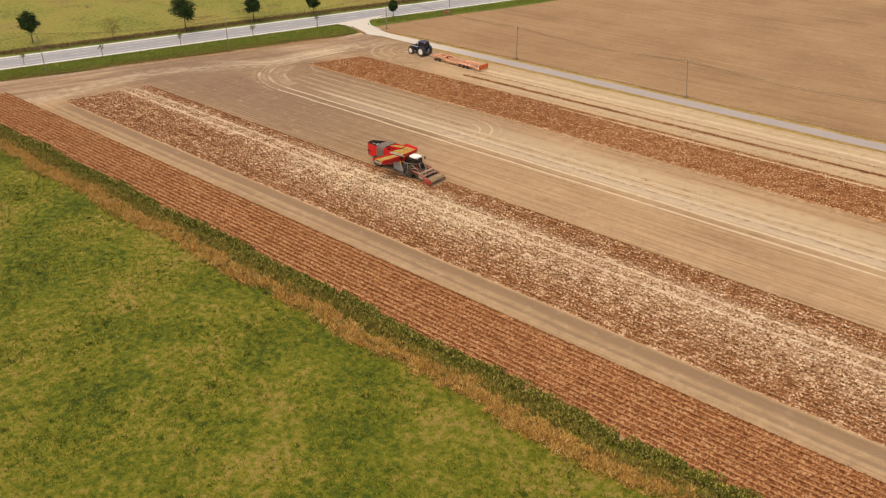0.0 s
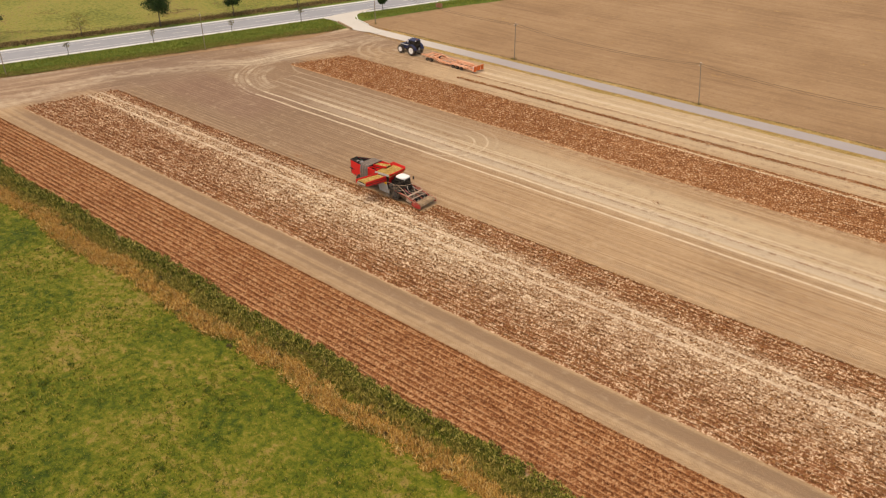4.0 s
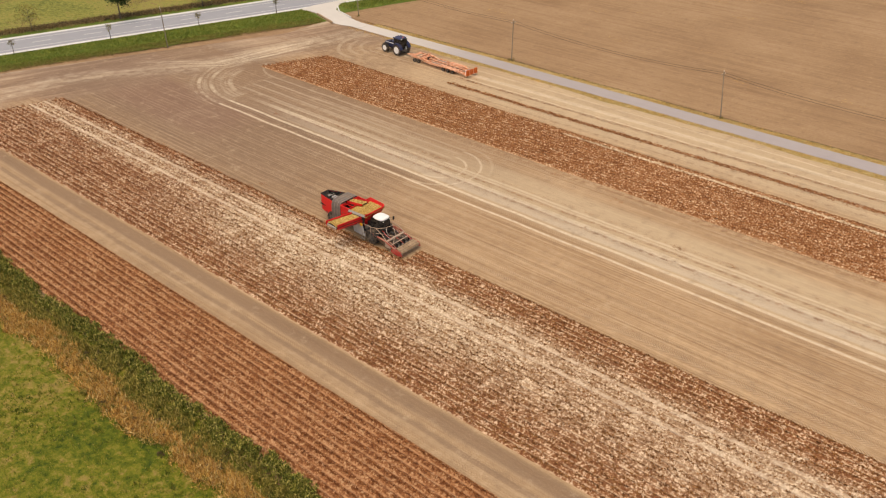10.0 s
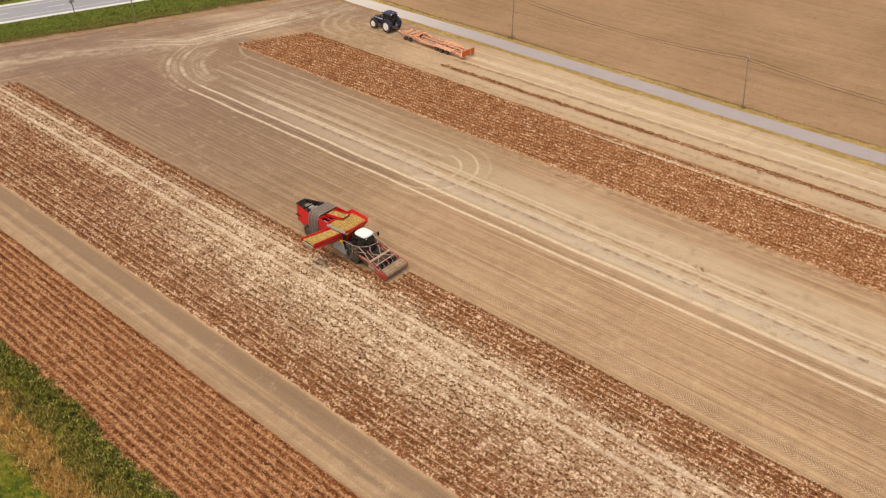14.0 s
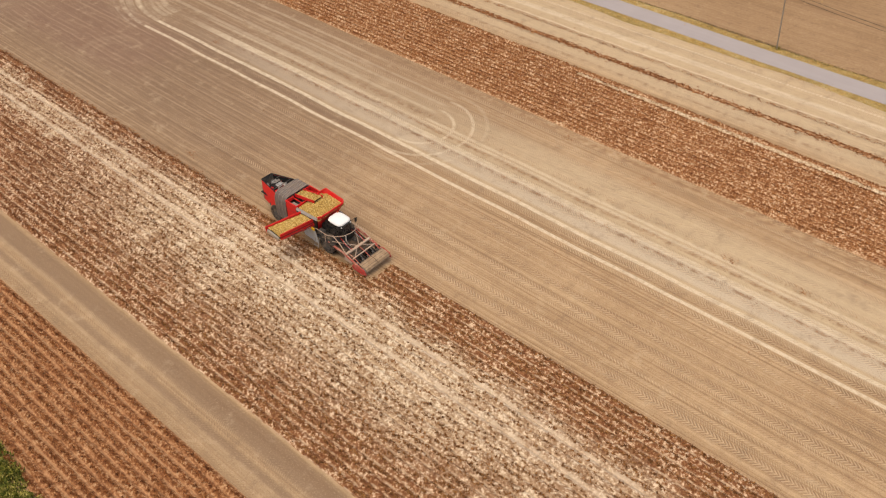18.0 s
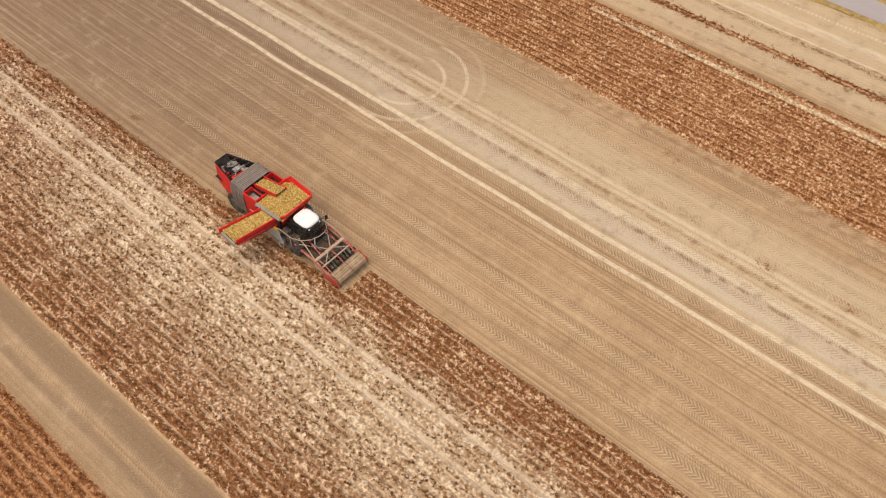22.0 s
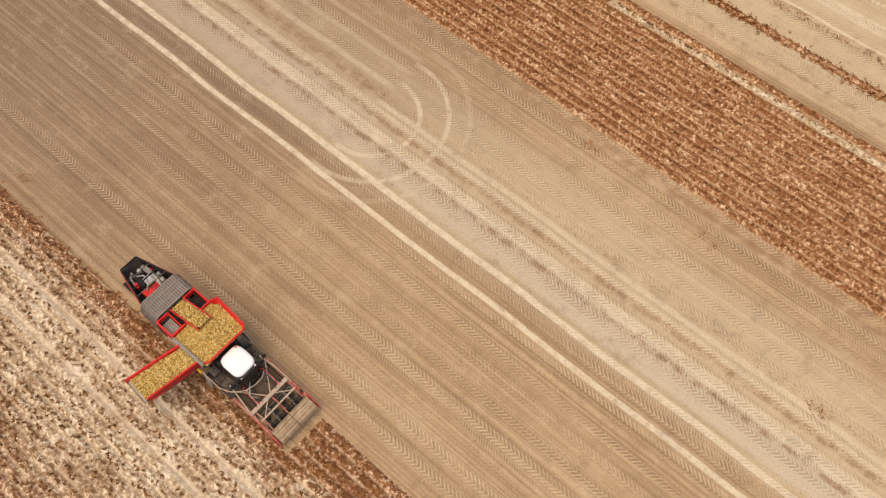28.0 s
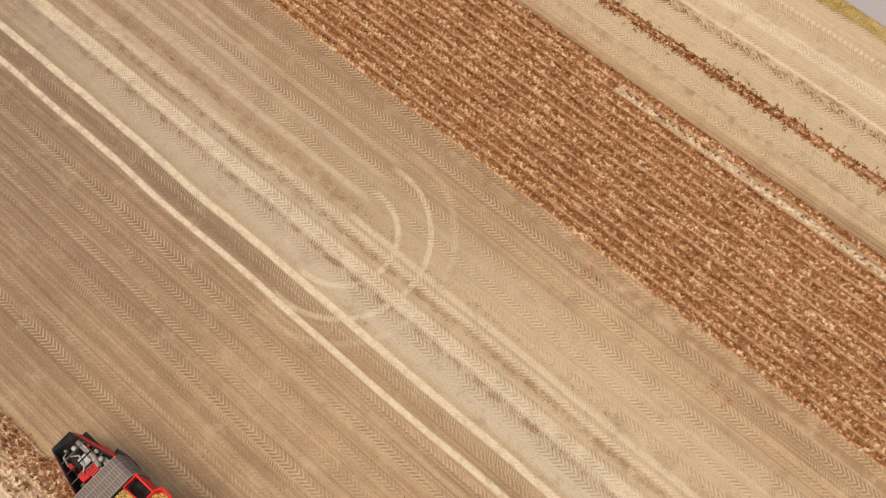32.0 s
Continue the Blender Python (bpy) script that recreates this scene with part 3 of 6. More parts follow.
structure("far_meadow", mesh_of("far_meadow", *sheet(60, 40, lambda u, v: (road_x(v * 700 - 350, 17) - u * 330, v * 700 - 350, 0.02 * np.sin(40 * u) * np.cos(50 * v) + 0.03)), FAR_GRASS),
          "rough yellow-green meadow beyond the road")
structure("road", mesh_of("road", *along_road(1.0, 12.2, 0.06, -300, 400), ASPHALT), "grey asphalt country road", "road")
structure("road_shoulder_near", mesh_of("road_shoulder", *along_road(-0.2, 1.1, 0.066, -300, 400), CONCRETE), "pale concrete edge strip of the road", "road")
structure("road_shoulder_far", mesh_of("road_shoulder", *along_road(12.1, 13.4, 0.066, -300, 400), CONCRETE), "pale concrete edge strip of the road", "road")
structure("verge_road_near", mesh_of("verge", *sheet(220, 6, lambda u, v: (
    (1 - v) * (field_edge(u * 369 - 300) + wavy(u * 369 - 300, 11, 0.45, 5)) + v * road_x(u * 369 - 300, 0.0), u * 369 - 300, 0.03 + 0 * u)), VERGE), "green grass verge beside the road")
structure("verge_road_north", mesh_of("verge", *along_road(-8.6, 0.0, 0.03, 73.6, 400, 13, 0.4), VERGE), "green grass verge beside the road")
structure("verge_road_far", mesh_of("verge", *along_road(13.2, 17.2, 0.03, -300, 400, 12, 0.4), VERGE), "green grass verge beside the road")


def meadow_place(u, v):
    x, y = u * 420 - 190, -24.5 - v * 260
    return x, y + np.where(v < 0.001, wavy(x, 4, 0.4), 0), 0.05 * np.sin(x / 3.1 + np.sin(y / 4.0)) * np.cos(y / 3.7) + 0.05


structure("meadow", mesh_of("meadow", *sheet(260, 160, meadow_place), MEADOW), "uneven green pasture with paler patches")

# ---- crop rows: a soil ridge each, with withered haulm on it ----
HARVEST_X, HARVEST_Y = -23.6, 7.5   # up to here the four outer rows of the middle block are lifted


def crop_row(y, x0, x1, seed, cover, material, group, label, soil=None, rise=1.0, slant=0.0, pitch=0.3, sway=0.09, leaves=11, size=0.17, lean=1.0, wide=1.0, gaps=14):
    """One ridge. cover(x, r): how much of the ridge the haulm hides, 0 to 1."""
    r = np.random.RandomState(seed)
    n = int((x1 - x0) / 0.45)
    xs = np.linspace(x0, x1, n)
    prof = np.array([-0.375, -0.2, -0.06, 0.08, 0.21, 0.375]) * wide
    high = np.array([0.006, 0.11, 0.2, 0.195, 0.1, 0.006]) * rise
    yy = y + slant * xs[:, None] + prof[None] + wavy(xs, seed, 0.02, 5)[:, None] + r.normal(0, 0.025, (n, 6)) * (np.abs(prof) < 0.3)
    zz = high[None] * r.uniform(0.75, 1.15, (n, 1)) + r.normal(0, 0.014, (n, 6)) * (np.abs(prof) < 0.3)
    zz[0] = zz[-1] = 0.006
    verts = np.stack([np.repeat(xs[:, None], 6, 1), yy, zz], -1)
    i = (np.arange(n - 1)[:, None] * 6 + np.arange(5)).ravel()
    ob = tagged(new("soil_ridge", mesh_of("ridge", verts, np.stack([i, i + 6, i + 7, i + 1], 1), soil or LITTER)), label, "crop row", group)
    px = np.arange(x0 + 0.1, x1 - 0.1, pitch)
    px = px + r.uniform(-0.4, 0.4, len(px)) * pitch
    keep = r.uniform(0, 1, len(px)) < cover(px, r)
    for gap in r.uniform(x0, x1, int((x1 - x0) / gaps)):   # short bare stretches, one in so many metres
        keep &= np.abs(px - gap) > r.uniform(0.15, 0.5)
    px = px[keep]
    py = y + r.normal(0, sway, len(px)).clip(-0.34, 0.34)
    for lane in BARE_LANES:
        clear = np.abs(py - lane) > 0.3
        px, py = px[clear], py[clear]
    pz = (0.2 * rise - 0.45 * rise * np.abs(py - y)).clip(0.02)
    v, f = blades(r, np.c_[px, py + slant * px], pz, leaves, size * r.uniform(0.65, 1.25, len(px)), 0.05, lean, 0.05)
    part_ob = tagged(new("haulm", mesh_of("haulm", v, f, material)), kind="stuff")
    part_ob.parent = ob
    return ob


for k in range(13):
    y = MEADOW_Y + ROW * k
    crop_row(y, -122 + 0.33 * (y + 14), 62, 100 + k, lambda x, r, k=k: 0.93 + wavy(x, 31 + k, 0.06), HAULM, "crop rows by the meadow",
             "ridge of sandy soil covered by withered brown potato haulm", pitch=0.18, sway=0.055, leaves=11, size=0.16, lean=0.9)
for k in range(26):
    y = MIDDLE_Y + ROW * k
    bare = math.exp(-((y - 2.8) / 2.8) ** 2)
    west = HARVEST_X if y > HARVEST_Y else -107.3 + 0.25 * (y + 6.6)
    crop_row(y, west, 62, 200 + k, lambda x, r, b=bare, k=k: 0.97 - 0.14 * b * (0.5 + 0.5 * np.tanh((x + 55) / 12)) + wavy(x, 57 + k, 0.1, 5), HAULM_BROWN,
             "crop rows of the middle block", "ridge of pale sandy soil with patchy withered potato haulm", MIDDLE_RIDGE, 1.0,
             pitch=0.175 + 0.05 * bare, sway=(0.13 if -5.5 < y < 6 else 0.085) + 0.05 * bare, leaves=10, size=0.175 - 0.02 * bare, lean=0.85, gaps=3.5 if y < 6.5 else 8)


def strip_cover(k):
    """Haulm on row k of the strip: dense, thinner towards the open end, with two bare patches."""
    def cover(x, r):
        bare = 0.5 * np.exp(-((x + 12) / 5) ** 2) * math.exp(-((k - 8) / 3) ** 2) + 0.35 * np.exp(-((x + 4) / 6) ** 2) * math.exp(-((k - 4) / 3) ** 2)
        return 0.95 - 0.08 * (1 + np.tanh((x + 26) / 8)) + wavy(x, 83 + k, 0.08, 5) - bare
    return cover


for k in range(16):
    y = TRACK_Y + ROW * k
    east = -30.0 if k == 14 else 62.0   # row 14 lies bare from here on
    crop_row(y, -89.5 + 0.44 * (y - 41), east, 300 + k, strip_cover(k), HAULM_RED, "crop rows of the strip by the track",
             "ridge of sandy soil covered by rusty-brown potato haulm", FLECKED, 1.5, 0.0, 0.16, 0.035, 12, 0.13, 0.9)
crop_row(TRACK_Y + ROW * 14, -29.9, 62, 319, lambda x, r: 0.53 - 0.33 * np.tanh((x + 20) / 5) + wavy(x, 97, 0.12, 5), HAULM_RED, "crop rows of the strip by the track",
         "bare pale ridge between two rows of rusty haulm", RIDGE, 1.3, 0.0, 0.16, 0.06, 12, 0.13, 0.9, 0.75)


def scattered(name, seed, count, place, material, blade, label, category="grass"):
    r = np.random.RandomState(seed)
    xy = place(r, count)
    v, f = blades(r, xy, np.zeros(len(xy)) + 0.02, *blade)
    return tagged(new(name, mesh_of(name, v, f, material)), label, category, kind="stuff")


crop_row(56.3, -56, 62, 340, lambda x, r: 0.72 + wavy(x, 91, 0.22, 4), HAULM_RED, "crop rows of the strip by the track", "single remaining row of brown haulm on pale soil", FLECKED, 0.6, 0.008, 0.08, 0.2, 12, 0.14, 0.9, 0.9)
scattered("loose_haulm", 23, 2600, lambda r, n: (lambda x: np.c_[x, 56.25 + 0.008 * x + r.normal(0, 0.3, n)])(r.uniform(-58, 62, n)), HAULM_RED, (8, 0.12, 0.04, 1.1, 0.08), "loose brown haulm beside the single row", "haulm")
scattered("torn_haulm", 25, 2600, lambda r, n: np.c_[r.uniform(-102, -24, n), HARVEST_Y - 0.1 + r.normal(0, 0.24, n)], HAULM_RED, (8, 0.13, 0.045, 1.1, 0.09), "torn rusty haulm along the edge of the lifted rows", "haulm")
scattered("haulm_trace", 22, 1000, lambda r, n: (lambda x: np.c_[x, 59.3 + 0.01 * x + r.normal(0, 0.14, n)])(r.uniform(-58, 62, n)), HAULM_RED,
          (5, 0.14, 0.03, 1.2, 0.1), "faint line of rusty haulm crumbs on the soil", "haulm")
for k, (y, n) in enumerate(((27.95, 1100), (29.85, 1300), (31.6, 700), (21.9, 160), (60.0, 260), (55.3, 600))):
    scattered("haulm_crumb_line", 220 + k, n, lambda r, n, y=y: np.c_[r.uniform(-62, 60, n), y + r.normal(0, 0.15, n)], HAULM_RED, (3, 0.09, 0.022, 1.2, 0.1),
              "scattered crumbs of brown haulm on bare soil", "haulm")
scattered("haulm_crumbs", 230, 2600, lambda r, n: np.c_[r.uniform(-95, 60, n), r.uniform(11, 40, n)], HAULM, (3, 0.08, 0.02, 1.2, 0.09), "loose crumbs of haulm over the lifted soil", "haulm")
for k, (x, y) in enumerate(((6.6, 31.7), (-0.4, 31.3), (-23.0, 38.0), (-12.0, 37.0), (-52.0, 9.5), (-70.0, 27.0))):
    scattered("haulm_pile", 240 + k, 22, lambda r, n, x=x, y=y: np.c_[x + r.normal(0, 0.45, n), y + r.normal(0, 0.25, n)], HAULM_RED, (5, 0.11, 0.025, 1.25, 0.1),
              "small flat heap of brown haulm on the soil", "haulm")


# ---- building blocks for things ----
def part(name, bm, material, parent, label="", smooth=False):
    """Links a bmesh as one mesh under a thing or a part."""
    me = bpy.data.meshes.new(name)
    bmesh.ops.recalc_face_normals(bm, faces=bm.faces)
    bm.to_mesh(me)
    bm.free()
    me.materials.append(material)
    if smooth:
        me.polygons.foreach_set("use_smooth", [True] * len(me.polygons))
    ob = new(name, me)
    ob.parent = parent
    return tagged(ob, label)


def thing(name, m, label, category, group=""):
    ob = new(name)
    ob.matrix_world = m
    ob.empty_display_size = 0.3
    return tagged(ob, label, category, group)


def box(bm, x0, x1, y0, y1, z0, z1, bevel=0.03, turn=None):
    """A bevelled box from corner to corner; turn: a matrix laid over it."""
    m = Matrix.Translation(((x0 + x1) / 2, (y0 + y1) / 2, (z0 + z1) / 2)) @ Matrix.Diagonal((x1 - x0, y1 - y0, z1 - z0, 1))
    made = bmesh.ops.create_cube(bm, size=1, matrix=m)["verts"]
    if bevel:
        edges = list({e for v in made for e in v.link_edges})
        made = bmesh.ops.bevel(bm, geom=edges, offset=bevel, segments=1, affect="EDGES")["verts"]
    if turn is not None:
        bmesh.ops.transform(bm, matrix=turn, verts=list({v for v in made}))
    return bm


def boxed(*boxes, bevel=0.03):
    bm = bmesh.new()
    for b in boxes:
        box(bm, *b, bevel=bevel)
    return bm


def tube(bm, points, radius, sides=8):
    """A round bar through the points."""
    points = [Vector(p) for p in points]
    rings = []
    for k, p in enumerate(points):
        way = (points[min(k + 1, len(points) - 1)] - points[max(k - 1, 0)]).normalized()
        a = way.orthogonal().normalized()
        b = way.cross(a)
        rad = radius[k] if isinstance(radius, (list, tuple)) else radius
        ring = []
        for s in range(sides):
            t = 2 * math.pi * s / sides
            ring.append(bm.verts.new(p + (a * math.cos(t) + b * math.sin(t)) * rad))
        if rings:
            last = rings[-1]
            off = min(range(sides), key=lambda o: sum((last[i].co - ring[(i + o) % sides].co).length for i in range(sides)))
            ring = ring[off:] + ring[:off]
        rings.append(ring)
    for one, two in zip(rings, rings[1:]):
        for s in range(sides):
            bm.faces.new((one[s], one[(s + 1) % sides], two[(s + 1) % sides], two[s]))
    bm.faces.new(rings[0][::-1])
    bm.faces.new(rings[-1])
    return bm


def tubes(paths, radius, sides=8):
    bm = bmesh.new()
    for p in paths:
        tube(bm, p, radius, sides)
    return bm


def prism(bm, outline, y0, y1):
    """A slab with the outline (x, z), from y0 to y1."""
    near = [bm.verts.new((x, y0, z)) for x, z in outline]
    far = [bm.verts.new((x, y1, z)) for x, z in outline]
    n = len(outline)
    bm.faces.new(near)
    bm.faces.new(far[::-1])
    for k in range(n):
        bm.faces.new((near[k], far[k], far[(k + 1) % n], near[(k + 1) % n]))
    return bm


def slab(bm, corners, thick):
    """A plate over the given corners (in order), thick metres deep along its normal."""
    pts = [Vector(c) for c in corners]
    normal = (pts[1] - pts[0]).cross(pts[2] - pts[0]).normalized()
    top = [bm.verts.new(p) for p in pts]
    low = [bm.verts.new(p - normal * thick) for p in pts]
    bm.faces.new(top)
    bm.faces.new(low[::-1])
    for k in range(len(pts)):
        j = (k + 1) % len(pts)
        bm.faces.new((top[k], low[k], low[j], top[j]))
    return bm


def slabs(thick, *plates):
    bm = bmesh.new()
    for p in plates:
        slab(bm, p, thick)
    return bm


def disc(bm, x, y, z, radius, width, sides=24, bevel=0.0):
    """A round slab with its axle along y."""
    m = Matrix.Translation((x, y, z)) @ Matrix.Rotation(math.pi / 2, 4, "X")
    made = bmesh.ops.create_cone(bm, cap_ends=True, segments=sides, radius1=radius, radius2=radius, depth=width, matrix=m)["verts"]
    if bevel:
        rims = list({e for v in made for e in v.link_edges if len(e.link_faces) == 2 and max(len(f.verts) for f in e.link_faces) > 4})
        bmesh.ops.bevel(bm, geom=rims, offset=bevel, segments=2, affect="EDGES")
    return bm


def wheel(parent, x, y, radius, width, rim_share, rim_material, lugs=20):
    rim = bmesh.new()
    disc(rim, x, y, radius, radius * rim_share, width * 1.0, 20, 0.03)
    disc(rim, x, y, radius, radius * 0.2, width * 1.08, 12, 0.02)
    rim_ob = part("wheel", rim, rim_material, parent)
    tyre = bmesh.new()
    prof = [(radius * rim_share, -0.44), (radius * 0.9, -0.5), (radius * 0.97, -0.4), (radius * 0.97, 0.4), (radius * 0.9, 0.5), (radius * rim_share, 0.44)]
    n = 28
    rows = [[tyre.verts.new((x + r * math.cos(2 * math.pi * k / n), y + w * width, radius + r * math.sin(2 * math.pi * k / n))) for r, w in prof] for k in range(n)]
    for k in range(n):
        a, b = rows[k], rows[(k + 1) % n]
        for j in range(len(prof)):
            i = (j + 1) % len(prof)
            tyre.faces.new((a[j], b[j], b[i], a[i]))
    for k in range(lugs):
        for side in (-1, 1):
            t = 2 * math.pi * (k + 0.25 * side) / lugs
            turn = Matrix.Translation((x, y, radius)) @ Matrix.Rotation(t, 4, "Y") @ Matrix.Translation((0, side * width * 0.24, radius * 0.975)) @ Matrix.Rotation(side * 0.7, 4, "Z")
            box(tyre, -0.025, 0.025, -width * 0.27, width * 0.27, -0.03, 0.03, 0, turn)
    part("tyre", tyre, RUBBER, rim_ob, "dusty black rubber tyre")
    return rim_ob


def lumps(r, places, size):
    """Corners and triangles of many small rounded lumps."""
    p = (1 + 5 ** 0.5) / 2
    ico = np.array([(-1, p, 0), (1, p, 0), (-1, -p, 0), (1, -p, 0), (0, -1, p), (0, 1, p), (0, -1, -p), (0, 1, -p), (p, 0, -1), (p, 0, 1), (-p, 0, -1), (-p, 0, 1)]) / 1.9
    tri = np.array([(0, 11, 5), (0, 5, 1), (0, 1, 7), (0, 7, 10), (0, 10, 11), (1, 5, 9), (5, 11, 4), (11, 10, 2), (10, 7, 6), (7, 1, 8),
                    (3, 9, 4), (3, 4, 2), (3, 2, 6), (3, 6, 8), (3, 8, 9), (4, 9, 5), (2, 4, 11), (6, 2, 10), (8, 6, 7), (9, 8, 1)])
    n = len(places)
    scale = size * r.uniform(0.7, 1.3, (n, 1)) * np.array([1.35, 1.0, 0.9])[None] * r.uniform(0.9, 1.1, (n, 3))
    a = r.uniform(0, 6.3, n)
    v = ico[None] * scale[:, None]
    v = np.stack([v[..., 0] * np.cos(a)[:, None] - v[..., 1] * np.sin(a)[:, None], v[..., 0] * np.sin(a)[:, None] + v[..., 1] * np.cos(a)[:, None], v[..., 2]], -1)
    return (v + places[:, None]).reshape(-1, 3), (tri[None] + 12 * np.arange(n)[:, None, None]).reshape(-1, 3)


def stuff_part(name, verts, faces, material, parent, label=""):
    ob = tagged(new(name, mesh_of(name, verts, faces, material)), label, kind="stuff")
    ob.parent = parent
    return ob


RED = paint_material("red_machine_paint", (0.72, 0.012, 0.014), 0.35, 0.14)
GREY_HOOD = paint_material("grey_hood", (0.15, 0.125, 0.115), 0.6, 0.6, dust_colour=(0.27, 0.2, 0.15))
GREY_RIB = paint_material("grey_hood_rib", (0.28, 0.235, 0.2), 0.6, 0.5)
BLACK = paint_material("black_metal", (0.015, 0.015, 0.016), 0.45, 0.14)
DARK = paint_material("dark_grey_metal", (0.07, 0.068, 0.066), 0.5, 0.45)
STEEL = paint_material("worn_steel", (0.42, 0.4, 0.37), 0.4, 0.5, 0.5)
PLATE = paint_material("grey_sheet_metal", (0.5, 0.5, 0.49), 0.4, 0.35, 0.2)
DUSTY = paint_material("dust_caked_steel", (0.2, 0.135, 0.09), 0.8, 0.7, dust_colour=(0.4, 0.3, 0.21))
RUSTY_RED = paint_material("dusty_red_paint", (0.5, 0.035, 0.03), 0.5, 0.5)
DIRTY_RED = paint_material("soil_smeared_red_paint", (0.4, 0.06, 0.045), 0.7, 1.0, dust_colour=(0.46, 0.31, 0.22))
MAT = paint_material("dust_caked_rubber_mat", (0.33, 0.22, 0.13), 0.9, 0.8, dust_colour=(0.54, 0.39, 0.25), bump=0.02)
CAKED = paint_material("soil_caked_web", (0.13, 0.08, 0.05), 0.9, 0.6, dust_colour=(0.25, 0.165, 0.1))
RUBBER = paint_material("tyre_rubber", (0.02, 0.02, 0.02), 0.8, 0.5)
GLASS = paint_material("dark_cab_glass", (0.012, 0.014, 0.015), 0.08, 0.12)
STRUT = paint_material("dusty_tan_strut", (0.46, 0.33, 0.24), 0.6, 0.6, dust_colour=(0.6, 0.45, 0.34))
INNER = paint_material("black_interior", (0.008, 0.008, 0.009), 0.5, 0.08)
WHITE = paint_material("white_cab_roof", (0.86, 0.85, 0.82), 0.35, 0.1)
ORANGE = paint_material("orange_trailer_paint", (0.62, 0.23, 0.1), 0.6, 0.95, dust_colour=(0.8, 0.56, 0.41))
ORANGE_BRIGHT = paint_material("orange_ramp_paint", (0.68, 0.13, 0.02), 0.45, 0.3)
BLUE = paint_material("dark_blue_paint", (0.016, 0.028, 0.085), 0.35, 0.15)
PALE_RIM = paint_material("white_wheel_rim", (0.85, 0.85, 0.83), 0.45, 0.1)
WOOD = paint_material("weathered_pole_wood", (0.27, 0.21, 0.155), 0.85, 0.5, dust_colour=(0.4, 0.34, 0.27), bump=0.01)
YELLOW = paint_material("yellow_paint", (0.75, 0.42, 0.02), 0.4, 0.2)
POTATO = leaf_material("potato_skin", ((0.0, (0.3, 0.17, 0.04)), (0.35, (0.46, 0.28, 0.07)), (0.7, (0.58, 0.39, 0.12)), (1.0, (0.68, 0.5, 0.2))))


# ---- the potato harvester ----
def harvester(m):
    h = thing("potato_harvester", m, "red self-propelled potato harvester with full bunker and white cab roof", "harvester")
    r = np.random.RandomState(8)
    # chassis and wheels
    part("chassis", boxed((1.2, 11.6, -0.75, -0.45, 0.95, 1.25), (1.2, 11.6, 0.45, 0.75, 0.95, 1.25), (2.6, 3.2, -1.0, 1.0, 0.8, 1.05), (9.6, 10.2, -1.0, 1.0, 0.8, 1.05), (1.5, 9.0, -1.2, 1.2, 1.2, 1.5)), DARK, h)
    for x, y in ((2.9, -1.15), (2.9, 1.15), (9.9, -1.2), (9.9, 1.2)):
        wheel(h, x, y, 0.95, 0.75, 0.5, DARK)
    # engine bay, open at the top and narrowing to the rear
    for s, name in ((-1, "engine_side_panel"), (1, "engine_side_panel")):
        part(name, slabs(0.06, [(0.12, s * 0.72, 3.2), (3.2, s * 1.45, 3.45), (3.2, s * 1.5, 1.15), (0.5, s * 0.95, 1.3)][::s]), RED, h)
        part("corner_post", slabs(0.08, [(0.0, s * 0.6, 3.22), (0.16, s * 0.74, 3.24), (0.4, s * 0.96, 1.25), (0.2, s * 0.76, 1.25)][::s]), DARK, h)
    part("rear_grille", slabs(0.06, [(0.0, -0.6, 3.2), (0.0, 0.6, 3.2), (0.1, 0.72, 1.25), (0.1, -0.72, 1.25)]), DARK, h)
    part("bay_floor", boxed((0.2, 3.2, -1.1, 1.1, 2.05, 2.12)), INNER, h)
    # a black sheet on the inner face of each red side panel
    for s in (-1, 1):
        part("bay_lining", slabs(0.03, [(0.2, s * 0.64, 3.16), (3.15, s * 1.36, 3.4), (3.15, s * 1.3, 2.1), (0.4, s * 0.7, 2.1)][::s]), INNER, h)
    part("bay_rim", tubes([[(0.02, -0.62, 3.24), (0.02, 0.62, 3.24)], [(0.02, 0.62, 3.24), (2.9, 1.3, 3.46)], [(0.02, -0.62, 3.24), (2.9, -1.3, 3.46)], [(1.75, -1.0, 3.37), (1.75, 1.0, 3.37)]], 0.05), INNER, h)
    eng = part("engine_block", boxed((0.7, 2.1, -0.55, 0.25, 2.1, 2.75), (0.9, 1.9, -0.45, 0.15, 2.7, 2.95), bevel=0.06), INNER, h, "black engine block")
    part("red_cover", boxed((2.0, 2.6, -0.75, -0.15, 2.2, 2.9), bevel=0.04), RED, eng)
    part("red_cover", boxed((1.2, 1.5, -0.75, -0.5, 2.3, 2.95), bevel=0.04), RED, eng)
    part("exhaust", tubes([[(0.55, 0.5, 2.7), (1.9, 0.55, 2.85), (2.6, 0.4, 2.9)]], 0.17, 12), STEEL, h, "dull steel exhaust silencer", True)
    part("air_pipe", tubes([[(1.0, -0.25, 3.0), (1.35, 0.1, 3.1), (1.9, 0.0, 3.08), (2.3, -0.45, 3.0)], [(0.6, -0.3, 2.8), (0.75, -0.55, 3.0), (1.3, -0.7, 2.95)]], 0.06, 8), STEEL, h, "", True)
    part("battery_box", boxed((2.25, 2.85, 0.0, 0.45, 2.15, 2.8), (2.3, 2.8, 0.6, 0.95, 2.1, 2.6)), PLATE, h)
    hose = bmesh.new()
    for k in range(7):
        y0 = -0.6 + 0.16 * k
